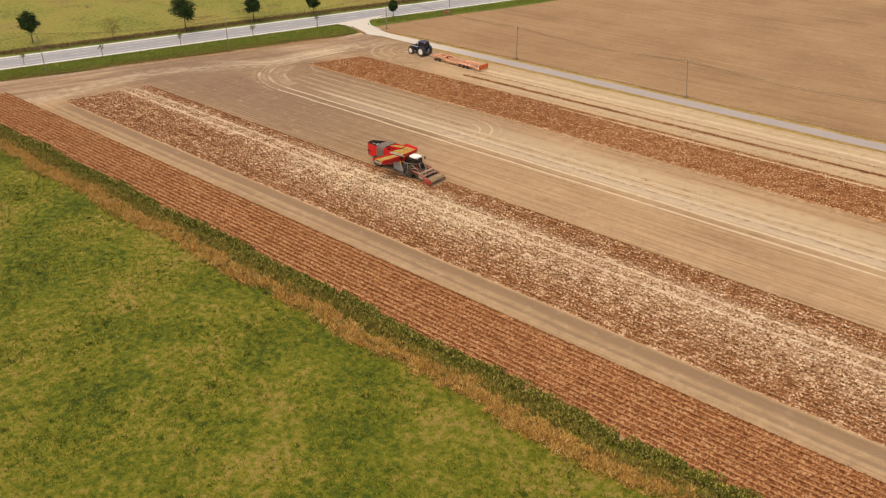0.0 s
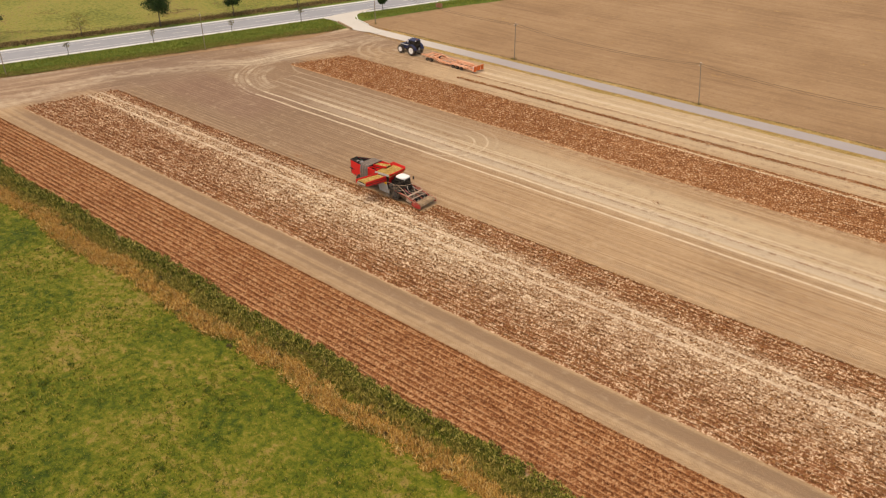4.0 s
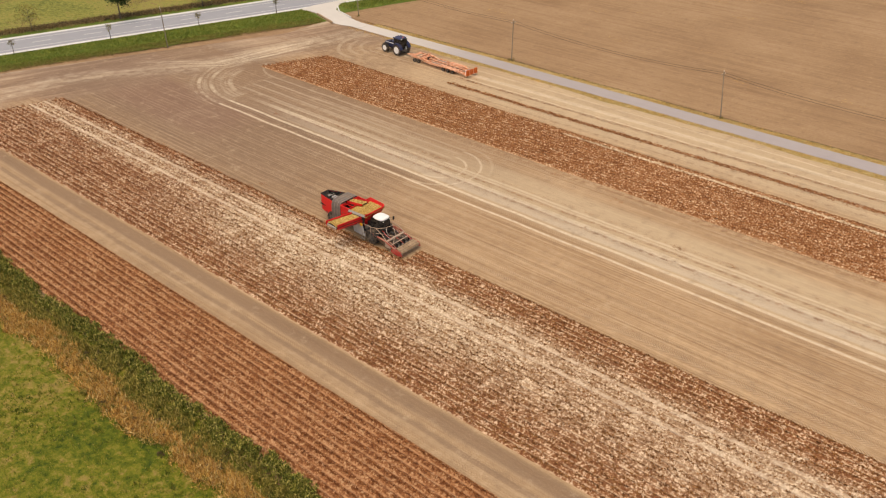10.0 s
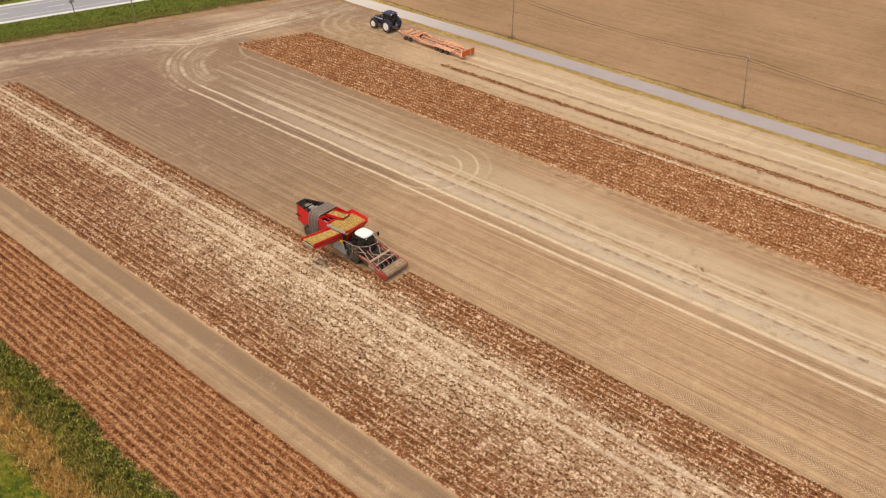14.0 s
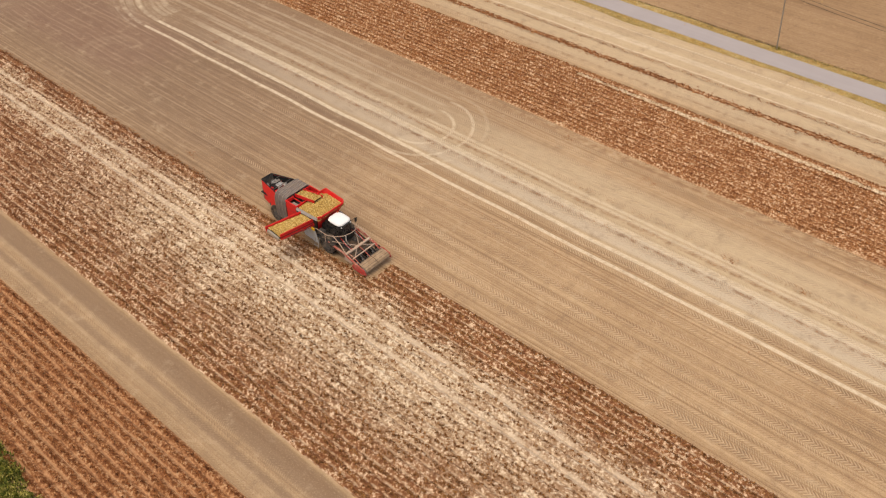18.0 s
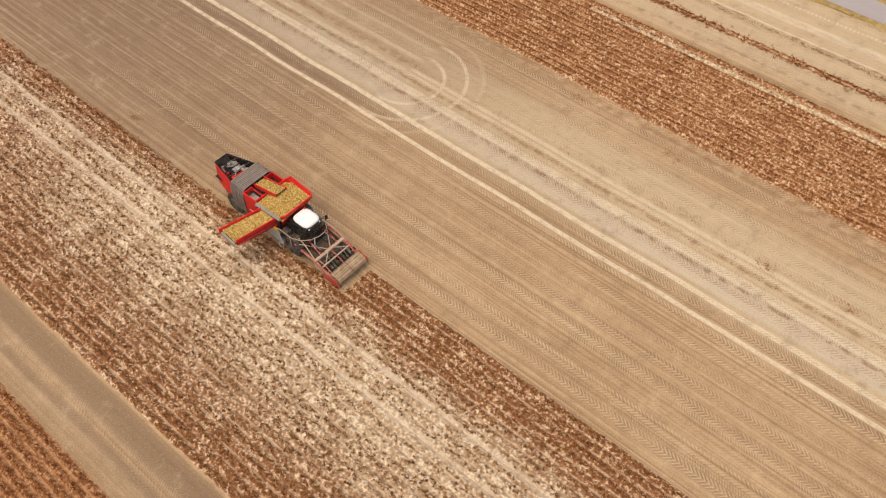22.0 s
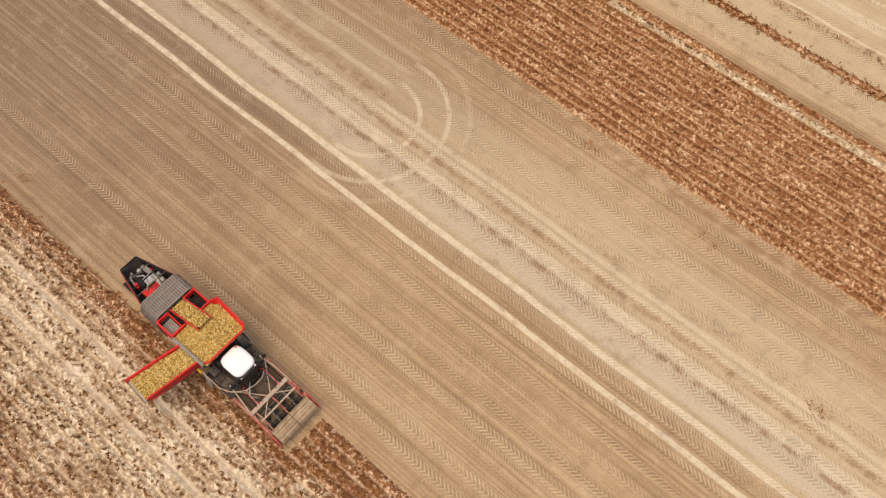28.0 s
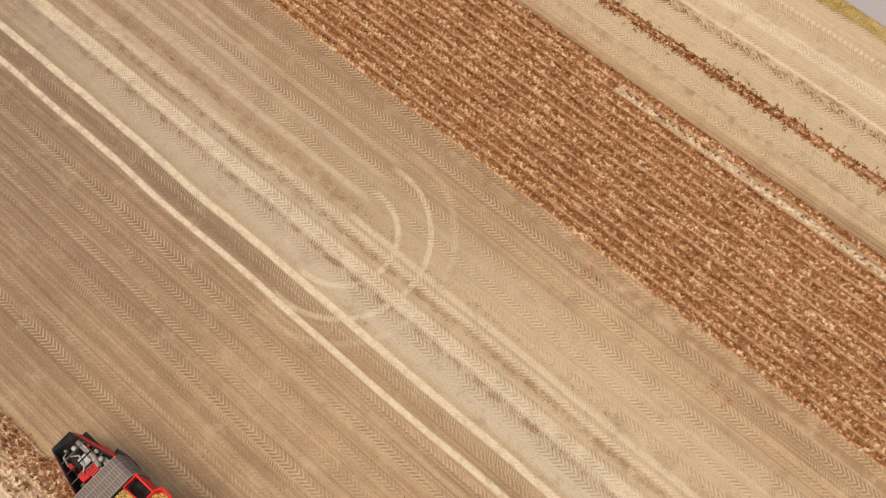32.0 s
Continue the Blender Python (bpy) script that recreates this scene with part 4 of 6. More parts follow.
        tube(hose, [(0.5 + 0.1 * (k % 3), y0, 2.3), (0.9 + 0.1 * k, y0 + 0.1, 2.98 + 0.04 * (k % 2)), (1.7, y0 - 0.12, 2.85), (2.4, y0 + 0.05, 2.4)], 0.028, 6)
    part("hydraulic_hoses", hose, INNER, h)
    for x, y, z, wide in ((0.75, 0.15, 2.95, 0.16), (1.55, -0.62, 2.98, 0.13), (2.3, 0.72, 2.9, 0.18), (1.15, 0.75, 2.75, 0.12), (2.55, -0.3, 3.05, 0.12)):
        part("filter_can", tubes([[(x, y, 2.3), (x, y, z), (x, y, z + 0.04)]], [wide, wide, wide * 0.6], 12), STEEL if wide > 0.13 else RED, h, "", True)
    part("coolant_tank", boxed((1.45, 2.05, -0.15, 0.4, 2.9, 3.08), bevel=0.05), PLATE, h, "pale grey plastic tank")
    vent = part("red_vent_box", boxed((2.25, 2.85, -0.2, 0.35, 2.8, 3.06), bevel=0.03), RED, h)
    for k in range(4):
        part("slot", boxed((2.32 + 0.14 * k, 2.37 + 0.14 * k, -0.14, 0.29, 3.058, 3.068), bevel=0), INNER, vent)
    for k, (x, y, z0, z1, rad, mat) in enumerate(((0.45, -0.3, 2.1, 2.75, 0.1, STEEL), (0.95, 0.62, 2.1, 2.6, 0.15, DARK), (1.75, 0.85, 2.1, 2.8, 0.13, PLATE), (2.7, -0.85, 2.1, 2.9, 0.16, DARK), (2.75, 0.75, 2.1, 3.0, 0.1, STEEL))):
        part("engine_canister", tubes([[(x, y, z0), (x, y, z1), (x, y, z1 + 0.05)]], [rad, rad, rad * 0.5], 10), mat, h, "", True)
    part("fan_shroud", disc(bmesh.new(), 1.1, 0.62, 2.75, 0.3, 0.1, 20), STEEL, h)
    for x, y, z in ((1.05, 0.85, 3.3), (2.35, 1.15, 3.42)):
        part("bay_crossbar", tubes([[(x, -y, z), (x, y, z)]], 0.03, 6), DARK, h)
    part("tail_lamp", boxed((0.02, 0.06, -0.7, -0.5, 2.1, 2.3), bevel=0.01), RED, h)
    # grey ribbed hood that wraps over the sides
    shell = [(-1.53, 0.95), (-1.62, 2.3), (-1.58, 3.15), (-1.42, 3.6), (-1.2, 3.72), (1.2, 3.72), (1.42, 3.6), (1.58, 3.15), (1.62, 2.3), (1.53, 0.95)]
    bm = bmesh.new()
    rows = [[bm.verts.new((x, y, z)) for y, z in shell] for x in (3.07, 4.6)]
    inner = [[bm.verts.new((x, y * 0.96, z - 0.05)) for y, z in shell] for x in (3.07, 4.6)]
    for k in range(len(shell) - 1):
        bm.faces.new((rows[0][k], rows[1][k], rows[1][k + 1], rows[0][k + 1]))
        bm.faces.new((inner[0][k + 1], inner[1][k + 1], inner[1][k], inner[0][k]))
        for e in (0, 1):
            bm.faces.new((rows[e][k], rows[e][k + 1], inner[e][k + 1], inner[e][k]))
    hood = part("hood", bm, GREY_HOOD, h, "dusty grey ribbed hood")
    for k in range(15):
        y = -1.16 + 2.32 * k / 14
        part("rib", boxed((3.12, 4.55, y - 0.022, y + 0.022, 3.7, 3.765), bevel=0.008), GREY_RIB, hood)
    for x in (3.1, 3.58, 4.08, 4.56):
        part("crossbar", boxed((x - 0.03, x + 0.03, -1.2, 1.2, 3.71, 3.785), bevel=0.01), GREY_RIB, hood)
    for s in (-1, 1):
        for x in (3.1, 3.58, 4.08, 4.56):
            part("side_rib", tubes([[(x, s * y, z) for y, z in ((1.55, 1.0), (1.64, 2.3), (1.6, 3.15), (1.43, 3.62), (1.2, 3.74))]], 0.03, 6), GREY_RIB, hood)
    # red body between hood and bunker
    for s in (-1, 1):
        part("body_panel", slabs(0.06, [(4.6, s * 1.56, 3.55), (6.2, s * 1.53, 3.4), (6.6, s * 1.5, 1.9), (6.2, s * 1.45, 1.15), (4.6, s * 1.5, 1.1)][::s]), RED, h)
        part("top_frame", boxed((4.6, 6.15, s * 1.5 - 0.05, s * 1.5 + 0.05, 3.45, 3.56), bevel=0.02), RED, h)
        part("inner_frame", boxed((4.6, 6.1, s * 0.66 - 0.04, s * 0.66 + 0.04, 3.3, 3.42), bevel=0.02), RED, h)
        for y in (0.78, 0.9, 1.02, 1.14, 1.26, 1.38):
            part("cleaning_roller", tubes([[(4.8, s * y, 2.95), (6.0, s * y, 2.95)]], 0.055), STEEL if s < 0 else BLACK, h)
        part("pit_floor", boxed((4.6, 6.15, min(s * 0.6, s * 1.48), max(s * 0.6, s * 1.48), 2.6, 2.68)), BLACK, h)
        for x in (6.05, 4.66):
            part("cross_frame", boxed((x - 0.05, x + 0.05, min(s * 0.6, s * 1.5), max(s * 0.6, s * 1.5), 3.15, 3.54), bevel=0.02), RED, h)
    for k, (a, b) in enumerate(((5.1, 5.28), (5.31, 5.42), (5.45, 5.66), (5.69, 5.86), (5.9, 6.05))):
        part("letter_bar", boxed((a, b, -1.575, -1.565, 1.84, 1.98 - 0.03 * (k % 2)), bevel=0.004), WHITE, h, "white lettering on the red panel")
    for x, z in ((4.72, 3.3), (4.72, 1.4), (6.05, 3.2)):
        part("panel_latch", boxed((x - 0.05, x + 0.05, -1.585, -1.56, z - 0.04, z + 0.04), bevel=0.008), BLACK, h)
    part("panel_seam", boxed((4.7, 6.2, -1.566, -1.558, 2.62, 2.64), bevel=0), DARK, h)
    # filling conveyor into the bunker
    conv = part("filling_conveyor", slabs(0.07, [(4.7, -0.42, 3.45), (7.0, -0.2, 3.76), (7.0, 0.85, 3.76), (4.7, 0.62, 3.45)]), BLACK, h)
    for s in (-1, 1):
        part("conveyor_rail", slabs(0.05, [(4.7, 0.1 + s * 0.56, 3.74), (7.15, 0.33 + s * 0.56, 3.98), (7.15, 0.33 + s * 0.56, 3.7), (4.7, 0.1 + s * 0.56, 3.35)][::s]), RED, conv)
    for k in range(13):
        x = 4.8 + 0.17 * k
        y = 0.1 + 0.096 * (x - 4.7)
        part("flight_bar", tubes([[(x, y - 0.5, 3.5 + 0.13 * (x - 4.7)), (x, y + 0.5, 3.5 + 0.13 * (x - 4.7))]], 0.035, 6), DUSTY, conv)
    px = np.c_[r.uniform(4.75, 7.05, 620), r.uniform(-0.47, 0.47, 620)]
    px[:, 1] += 0.1 + 0.096 * (px[:, 0] - 4.7)
    stuff_part("potatoes_on_conveyor", *lumps(r, np.c_[px, 3.52 + 0.13 * (px[:, 0] - 4.7) + r.uniform(0, 0.08, 620)], 0.055), POTATO, h, "freshly lifted yellow potatoes")
    # bunker with sloping walls
    top = [(6.05, -1.5), (8.85, -1.42), (9.08, -1.15), (9.1, 1.6), (8.85, 1.86), (6.35, 2.02), (6.05, 1.6)]
    zs = [3.45, 3.62, 3.66, 3.66, 3.72, 3.72, 3.5]
    low = [(6.4, -1.0), (8.2, -1.0), (8.3, -0.8), (8.3, 0.9), (8.2, 1.1), (6.8, 1.1), (6.4, 0.9)]
    n = len(top)
    wall_bm = bmesh.new()
    for k in range(n):
        j = (k + 1) % n
        if k == 0:
            continue
        (xa, ya), (xb, yb), (xc, yc), (xd, yd) = top[k], top[j], low[j], low[k]
        slab(wall_bm, [(xa, ya, zs[k]), (xb, yb, zs[j]), (xc, yc, 1.7), (xd, yd, 1.7)], 0.06)
    bunker = part("bunker", wall_bm, RED, h, "red sheet-metal potato bunker")
    part("bunker_rim", tubes([[(*top[k], zs[k] + 0.02), (*top[(k + 1) % n], zs[(k + 1) % n] + 0.02)] for k in range(1, n)], 0.055), RED, bunker)
    part("bunker_floor", boxed((6.4, 8.3, -1.0, 1.1, 1.62, 1.7)), DARK, bunker)
    part("outlet_lip", slabs(0.05, [(6.1, -1.45, 3.44), (8.85, -1.45, 3.58), (8.9, -1.58, 3.34), (6.1, -1.6, 3.18)]), STEEL, bunker, "bright steel lip of the bunker outlet")
    part("lip_below", slabs(0.05, [(6.1, -1.6, 3.18), (8.9, -1.58, 3.34), (8.4, -1.25, 1.7), (6.4, -1.2, 1.7)]), BLACK, bunker)

    def heap(x, y):
        return 3.32 + 0.3 * np.exp(-(((x - 7.6) / 1.1) ** 2 + ((y - 0.25) / 1.2) ** 2)) - 0.12 * np.clip(np.abs(y - 0.3) - 1.2, 0, 1) - 0.1 * np.clip(6.8 - x, 0, 1)
    hv, hf = sheet(33, 41, lambda u, v: (6.15 + 2.85 * u, -1.42 + 3.2 * v, heap(6.15 + 2.85 * u, -1.42 + 3.2 * v) - 0.05))
    stuff_part("potato_heap", hv, hf, POTATO, h, "heap of yellow potatoes")
    p = np.c_[r.uniform(6.12, 9.02, 4000), r.uniform(-1.42, 1.85, 4000)]
    keep = ~((p[:, 0] < 6.5) & (p[:, 1] > 1.6)) & ~((p[:, 0] > 8.85) & (np.abs(p[:, 1] - 0.3) > 1.5))
    p = p[keep]
    stuff_part("potato_fill", *lumps(r, np.c_[p, heap(p[:, 0], p[:, 1]) + r.uniform(-0.03, 0.05, len(p))], 0.058), POTATO, h, "yellow potatoes filling the bunker")
    # unloading conveyor swung out over the rows
    def on_arm(u, v, z=0.0):
        """A place on the belt: u from the bunker outwards, v across it."""
        return (6.72 - 0.7 * u + v * (1.66 + 0.16 * u), -1.5 - 3.55 * u - 0.14 * u * v, 2.93 + 0.12 * u + z)
    arm = part("unloading_conveyor", slabs(0.08, [on_arm(0, 0), on_arm(1, 0), on_arm(1, 1), on_arm(0, 1)]), BLACK, h, "red unloading conveyor full of potatoes")
    for v, out in ((0, -1), (1, 1)):
        end = 1.05 if v == 0 else 0.97
        part("side_wall", slabs(0.07, [on_arm(0, v, 0.34), on_arm(end, v, 0.3), on_arm(end, v, -0.28), on_arm(0, v, -0.42)][::out]), RED, arm)
        part("wall_flange", tubes([[on_arm(0, v, 0.36), on_arm(end, v, 0.32)]], 0.055, 6), RED, arm)
        part("lower_rail", tubes([[on_arm(0, v, -0.5), on_arm(0.9, v, -0.32)], [on_arm(0.25, v, -0.46), on_arm(0.4, v, -0.1)], [on_arm(0.6, v, -0.4), on_arm(0.75, v, -0.1)]], 0.04, 6), RUSTY_RED, arm)
        part("arm_hose", tubes([[on_arm(0.02, v, -0.2), on_arm(0.3, v + 0.06 * out, -0.3), on_arm(0.7, v + 0.05 * out, -0.24)]], 0.025, 5), BLACK, arm)
    part("end_flap", slabs(0.03, [on_arm(0.99, 0), on_arm(0.99, 1), on_arm(1.05, 1, -0.22), on_arm(1.05, 0, -0.22)]), DUSTY, arm)
    part("end_roller", tubes([[on_arm(1.0, 0.03, -0.05), on_arm(1.0, 0.97, -0.05)]], 0.08, 10), STEEL, arm)
    uv = r.uniform(0.02, 0.98, (2300, 2)) * np.array([1.0, 0.94]) + np.array([0, 0.03])
    place = np.array([on_arm(u, v, 0.07 + 0.12 * (1 - (2 * v - 1) ** 2)) for u, v in uv])
    place[:, 2] += r.uniform(-0.02, 0.06, len(uv))
    stuff_part("potatoes_on_arm", *lumps(r, place, 0.056), POTATO, h, "yellow potatoes on the unloading conveyor")
    part("skirt_plate", slabs(0.05, [(6.6, -1.55, 2.3), (8.7, -1.75, 2.25), (9.1, -1.78, 0.85), (7.0, -1.6, 0.8)]), PLATE, h, "bare grey sheet-metal skirt")
    part("skirt_plate", slabs(0.05, [(6.6, 1.55, 2.3), (7.0, 1.6, 0.9), (9.1, 1.7, 0.95), (8.7, 1.7, 2.25)]), PLATE, h)
    part("step_box", boxed((8.3, 8.7, -1.9, -1.75, 2.2, 2.5), bevel=0.03), YELLOW, h, "yellow box beside the cab")
    # cab
    def cab_part(name, bm, *rest):
        """A part of the front end, which begins 0.3 m behind the drawn axle line."""
        bmesh.ops.translate(bm, vec=(-0.3, 0, 0), verts=bm.verts)
        return part(name, bm, *rest)
    bm = bmesh.new()
    lowc, topc = [(9.55, -0.85), (11.2, -0.85), (11.55, -0.5), (11.55, 0.45), (11.2, 0.75), (9.55, 0.75)], [(9.5, -0.78), (11.2, -0.78), (11.45, -0.45), (11.45, 0.4), (11.2, 0.7), (9.5, 0.7)]
    a = [bm.verts.new((x, y, 1.75)) for x, y in lowc]
    b = [bm.verts.new((x, y, 3.12)) for x, y in topc]
    for k in range(6):
        bm.faces.new((a[k], a[(k + 1) % 6], b[(k + 1) % 6], b[k]))
    bm.faces.new(b)
    bm.faces.new(a[::-1])
    cab = cab_part("cab", bm, GLASS, h, "cab with dark tinted glass")
    for (x, y), (u, v) in zip(lowc, topc):
        cab_part("pillar", tubes([[(x, y, 1.75), (u, v, 3.12)]], 0.045), BLACK, cab)
    bm = bmesh.new()
    ring = []
    for z, grow in ((3.12, 0.0), (3.18, 0.06), (3.28, 0.05), (3.35, -0.08), (3.37, -0.35)):
        loop = []
        for k in range(32):
            t = 2 * math.pi * k / 32
            c, s = math.cos(t), math.sin(t)
            q = (abs(c) ** 4 + abs(s) ** 4) ** -0.25
            loop.append(bm.verts.new((10.45 + (0.84 + grow) * q * c, 0.02 + (0.74 + grow) * q * s, z)))
        ring.append(loop)
    for one, two in zip(ring, ring[1:]):
        for k in range(32):
            bm.faces.new((one[k], one[(k + 1) % 32], two[(k + 1) % 32], two[k]))
    bm.faces.new(ring[0][::-1])
    bm.faces.new(ring[-1])
    cab_part("roof", bm, WHITE, cab, "white rounded cab roof", True)
    cab_part("cab_base", boxed((9.4, 11.5, -0.9, 0.8, 1.3, 1.8)), BLACK, h)
    cab_part("tool_box", boxed((9.0, 9.6, -1.45, -0.95, 1.62, 2.1)), DARK, h)
    cab_part("filter_box", boxed((9.2, 9.5, 1.0, 1.5, 1.62, 2.5)), DARK, h)
    for s in (-1, 1):
        cab_part("mirror", boxed((11.2, 11.28, s * 1.35 - 0.14, s * 1.35 + 0.14, 2.55, 3.0), bevel=0.03), BLACK, cab)
        cab_part("mirror_arm", tubes([[(11.3, s * 0.6, 3.05), (11.25, s * 1.3, 3.08), (11.24, s * 1.35, 2.8)]], 0.022, 6), BLACK, cab)
    cab_part("walkway", boxed((8.9, 11.3, -1.75, -0.9, 1.55, 1.62)), BLACK, h)
    cab_part("walkway", boxed((9.2, 11.0, 0.8, 1.5, 1.55, 1.62)), BLACK, h)
    cab_part("handrail", tubes([[(8.95, -1.75, 1.6), (8.95, -1.75, 2.5), (9.3, -1.78, 2.6), (10.6, -1.8, 2.6), (11.35, -1.5, 2.6), (11.9, -0.9, 2.6), (12.1, -0.2, 2.6)],
                            [(10.4, -1.8, 1.6), (10.4, -1.8, 2.6)], [(12.1, -0.2, 2.6), (12.05, 0.4, 2.55), (11.7, 0.7, 2.2)]], 0.03), STRUT, h, "bent tubular handrail caked with dust")
    cab_part("front_hose", tubes([[(11.5, -0.3, 2.0), (11.9, -0.6, 2.4), (12.2, -0.9, 2.2), (12.4, -0.6, 1.5)]], 0.05, 6), STEEL, h)
    cab_part("seat_deck", boxed((9.0, 9.5, -0.9, 0.8, 1.7, 2.55)), INNER, h)
    for x, y, z in ((9.15, -1.2, 2.15), (9.45, -1.15, 2.12)):
        cab_part("oil_tank", tubes([[(x, y, 1.6), (x, y, z), (x, y, z + 0.05)]], [0.14, 0.14, 0.08], 10), DARK, h)
    cab_part("step_ladder", tubes([[(9.0, -1.75, 1.6), (8.9, -1.95, 0.5)], [(9.5, -1.75, 1.6), (9.4, -1.95, 0.5)], [(8.98, -1.8, 1.3), (9.48, -1.8, 1.3)], [(8.95, -1.87, 0.95), (9.45, -1.87, 0.95)], [(8.9, -1.93, 0.6), (9.4, -1.93, 0.6)]], 0.03, 6), STEEL, h)
    cab_part("beacon", disc(bmesh.new(), 9.75, 0.55, 3.42, 0.07, 0.1, 10), ORANGE_BRIGHT, cab)
    for s in (-1, 1):
        cab_part("wiper_lamp", boxed((11.25, 11.4, s * 0.5 - 0.12, s * 0.5 + 0.12, 3.0, 3.12)), WHITE, cab)
    # digging unit: two side arms, cross beams, discs and a ribbed flap in front
    for s in (-1, 1):
        y = s * 1.55 - 0.05
        part("side_arm", tubes([[(10.2, y, 1.55), (12.0, y, 1.4), (13.2, y, 1.05), (14.2, y, 0.75)]], 0.1, 8), DIRTY_RED, h)
        part("side_plate", prism(bmesh.new(), [(12.2, 0.55), (12.3, 1.25), (12.75, 1.3), (13.2, 0.95), (13.1, 0.5)], y - 0.03 - s * 0.05, y + 0.03 - s * 0.05), STRUT, h)
        part("lift_strut", tubes([[(10.5, s * 1.25, 2.25), (11.6, s * 1.42, 1.95), (12.6, y, 1.35)]], 0.045), STRUT, h)
        part("diagonal_brace", tubes([[(10.6, s * 1.45, 1.75), (12.45, s * 0.1, 1.42)]], 0.04, 6), STRUT, h)
        part("fore_brace", tubes([[(12.5, s * 0.15, 1.42), (13.25, s * 1.2, 1.15)]], 0.035, 6), STRUT, h)
        part("end_plate", prism(bmesh.new(), [(13.3, 0.45), (13.5, 0.85), (14.1, 0.98), (14.9, 0.8), (15.1, 0.35), (14.5, 0.15), (13.6, 0.2)], y - 0.04 + s * 0.08, y + 0.04 + s * 0.08), RUSTY_RED, h)
        part("side_disc", disc(bmesh.new(), 13.75, y - s * 0.14, 0.42, 0.4, 0.03, 24), STEEL, h)
        part("ram_sleeve", tubes([[(11.3, s * 0.75, 1.75), (12.0, s * 0.85, 1.5)]], 0.06, 8), STEEL, h)
        part("ram_rod", tubes([[(12.0, s * 0.85, 1.5), (12.45, s * 0.9, 1.38)]], 0.03, 6), PLATE, h)
        for k in range(3):
            part("hydraulic_hose", tubes([[(10.7, s * (0.5 + 0.14 * k), 1.9), (11.3, s * (0.7 + 0.16 * k), 2.05 - 0.1 * k), (11.9, s * (0.8 + 0.1 * k), 1.6), (12.5, s * (0.55 + 0.25 * k), 1.45)]], 0.022, 5), RED if k == 1 else INNER, h)
    part("cross_beam", boxed((12.36, 12.62, -1.55, 1.45, 1.26, 1.42)), STRUT, h, "dust-caked cross beam")
    part("thin_beam", boxed((13.16, 13.28, -1.5, 1.42, 1.06, 1.17)), STRUT, h)
    part("shaft", tubes([[(12.85, -1.5, 1.0), (12.85, 1.42, 1.0)]], 0.05, 8), DARK, h)
    for k in range(5):
        y = -1.32 + 0.66 * k
        part("digger_arm", tubes([[(12.5, y, 1.32), (13.2, y + 0.04, 1.12), (14.05, y, 0.78)]], 0.05, 6), DARK if k % 2 else DIRTY_RED, h)
        disc_ob = part("coulter_disc", disc(bmesh.new(), 13.55, y + 0.18, 0.64, 0.42, 0.12, 20, 0.02), INNER, h)
        part("disc_hub", disc(bmesh.new(), 13.55, y + 0.18, 0.64, 0.13, 0.2, 12), PLATE, disc_ob)
        if k < 4:
            part("ridge_wheel", disc(bmesh.new(), 12.95, y + 0.34, 0.52, 0.38, 0.26, 20, 0.05), RUBBER, h)
    part("ridge_roller", tubes([[(13.75, -1.45, 0.6), (13.75, 1.4, 0.6)]], 0.15, 12), BLACK, h)
    part("sieve_web", slabs(0.06, [(10.7, -1.35, 1.15), (12.7, -1.4, 0.5), (12.7, 1.35, 0.5), (10.7, 1.3, 1.15)]), CAKED, h, "soil-covered sieving web")
    web = bmesh.new()
    for k in range(26):
        x = 10.8 + 0.075 * k
        tube(web, [(x, -1.35, 1.15 - 0.325 * (x - 10.7)), (x, 1.3, 1.15 - 0.325 * (x - 10.7))], 0.014, 5)
    part("web_bars", web, DARK, h)
    for s in (-1, 1):
        part("web_side", slabs(0.05, [(10.6, s * 1.38, 1.5), (12.7, s * 1.42, 0.85), (12.7, s * 1.42, 0.35), (10.6, s * 1.38, 0.95)][::s]), CAKED, h)
    for y0, y1 in ((-1.55, -0.06), (0.0, 1.45)):
        mat_bm = bmesh.new()
        prof = [(14.08, 0.98), (14.14, 1.04), (14.55, 1.0), (14.98, 0.84), (15.08, 0.62), (15.02, 0.6), (14.92, 0.77), (14.52, 0.92), (14.18, 0.96), (14.1, 0.92)]
        flap = part("front_flap", prism(mat_bm, prof, y0, y1), MAT, h, "dust-caked slatted flap over the shares")
        for k in range(5):
            x, z = 14.2 + 0.19 * k, (1.04, 1.025, 0.99, 0.925, 0.855)[k]
            part("slat", tubes([[(x, y0 + 0.02, z), (x + 0.01, y1 - 0.02, z)]], 0.032, 5), DUSTY if k % 2 else MAT, flap)
    part("flap_bar", tubes([[(15.07, -1.55, 0.64), (15.07, 1.46, 0.64)], [(14.12, -1.55, 1.05), (14.12, 1.46, 1.05)]], 0.035, 6), DUSTY, h)
    for k in range(4):
        part("share", slabs(0.03, [(13.9, -1.3 + 0.73 * k, 0.25), (14.6, -1.15 + 0.73 * k, 0.1), (14.6, -1.0 + 0.73 * k, 0.1), (13.9, -0.85 + 0.73 * k, 0.25)]), STEEL, h)
    return h


harvester(pose(-39.15, 9.5, 0.0))


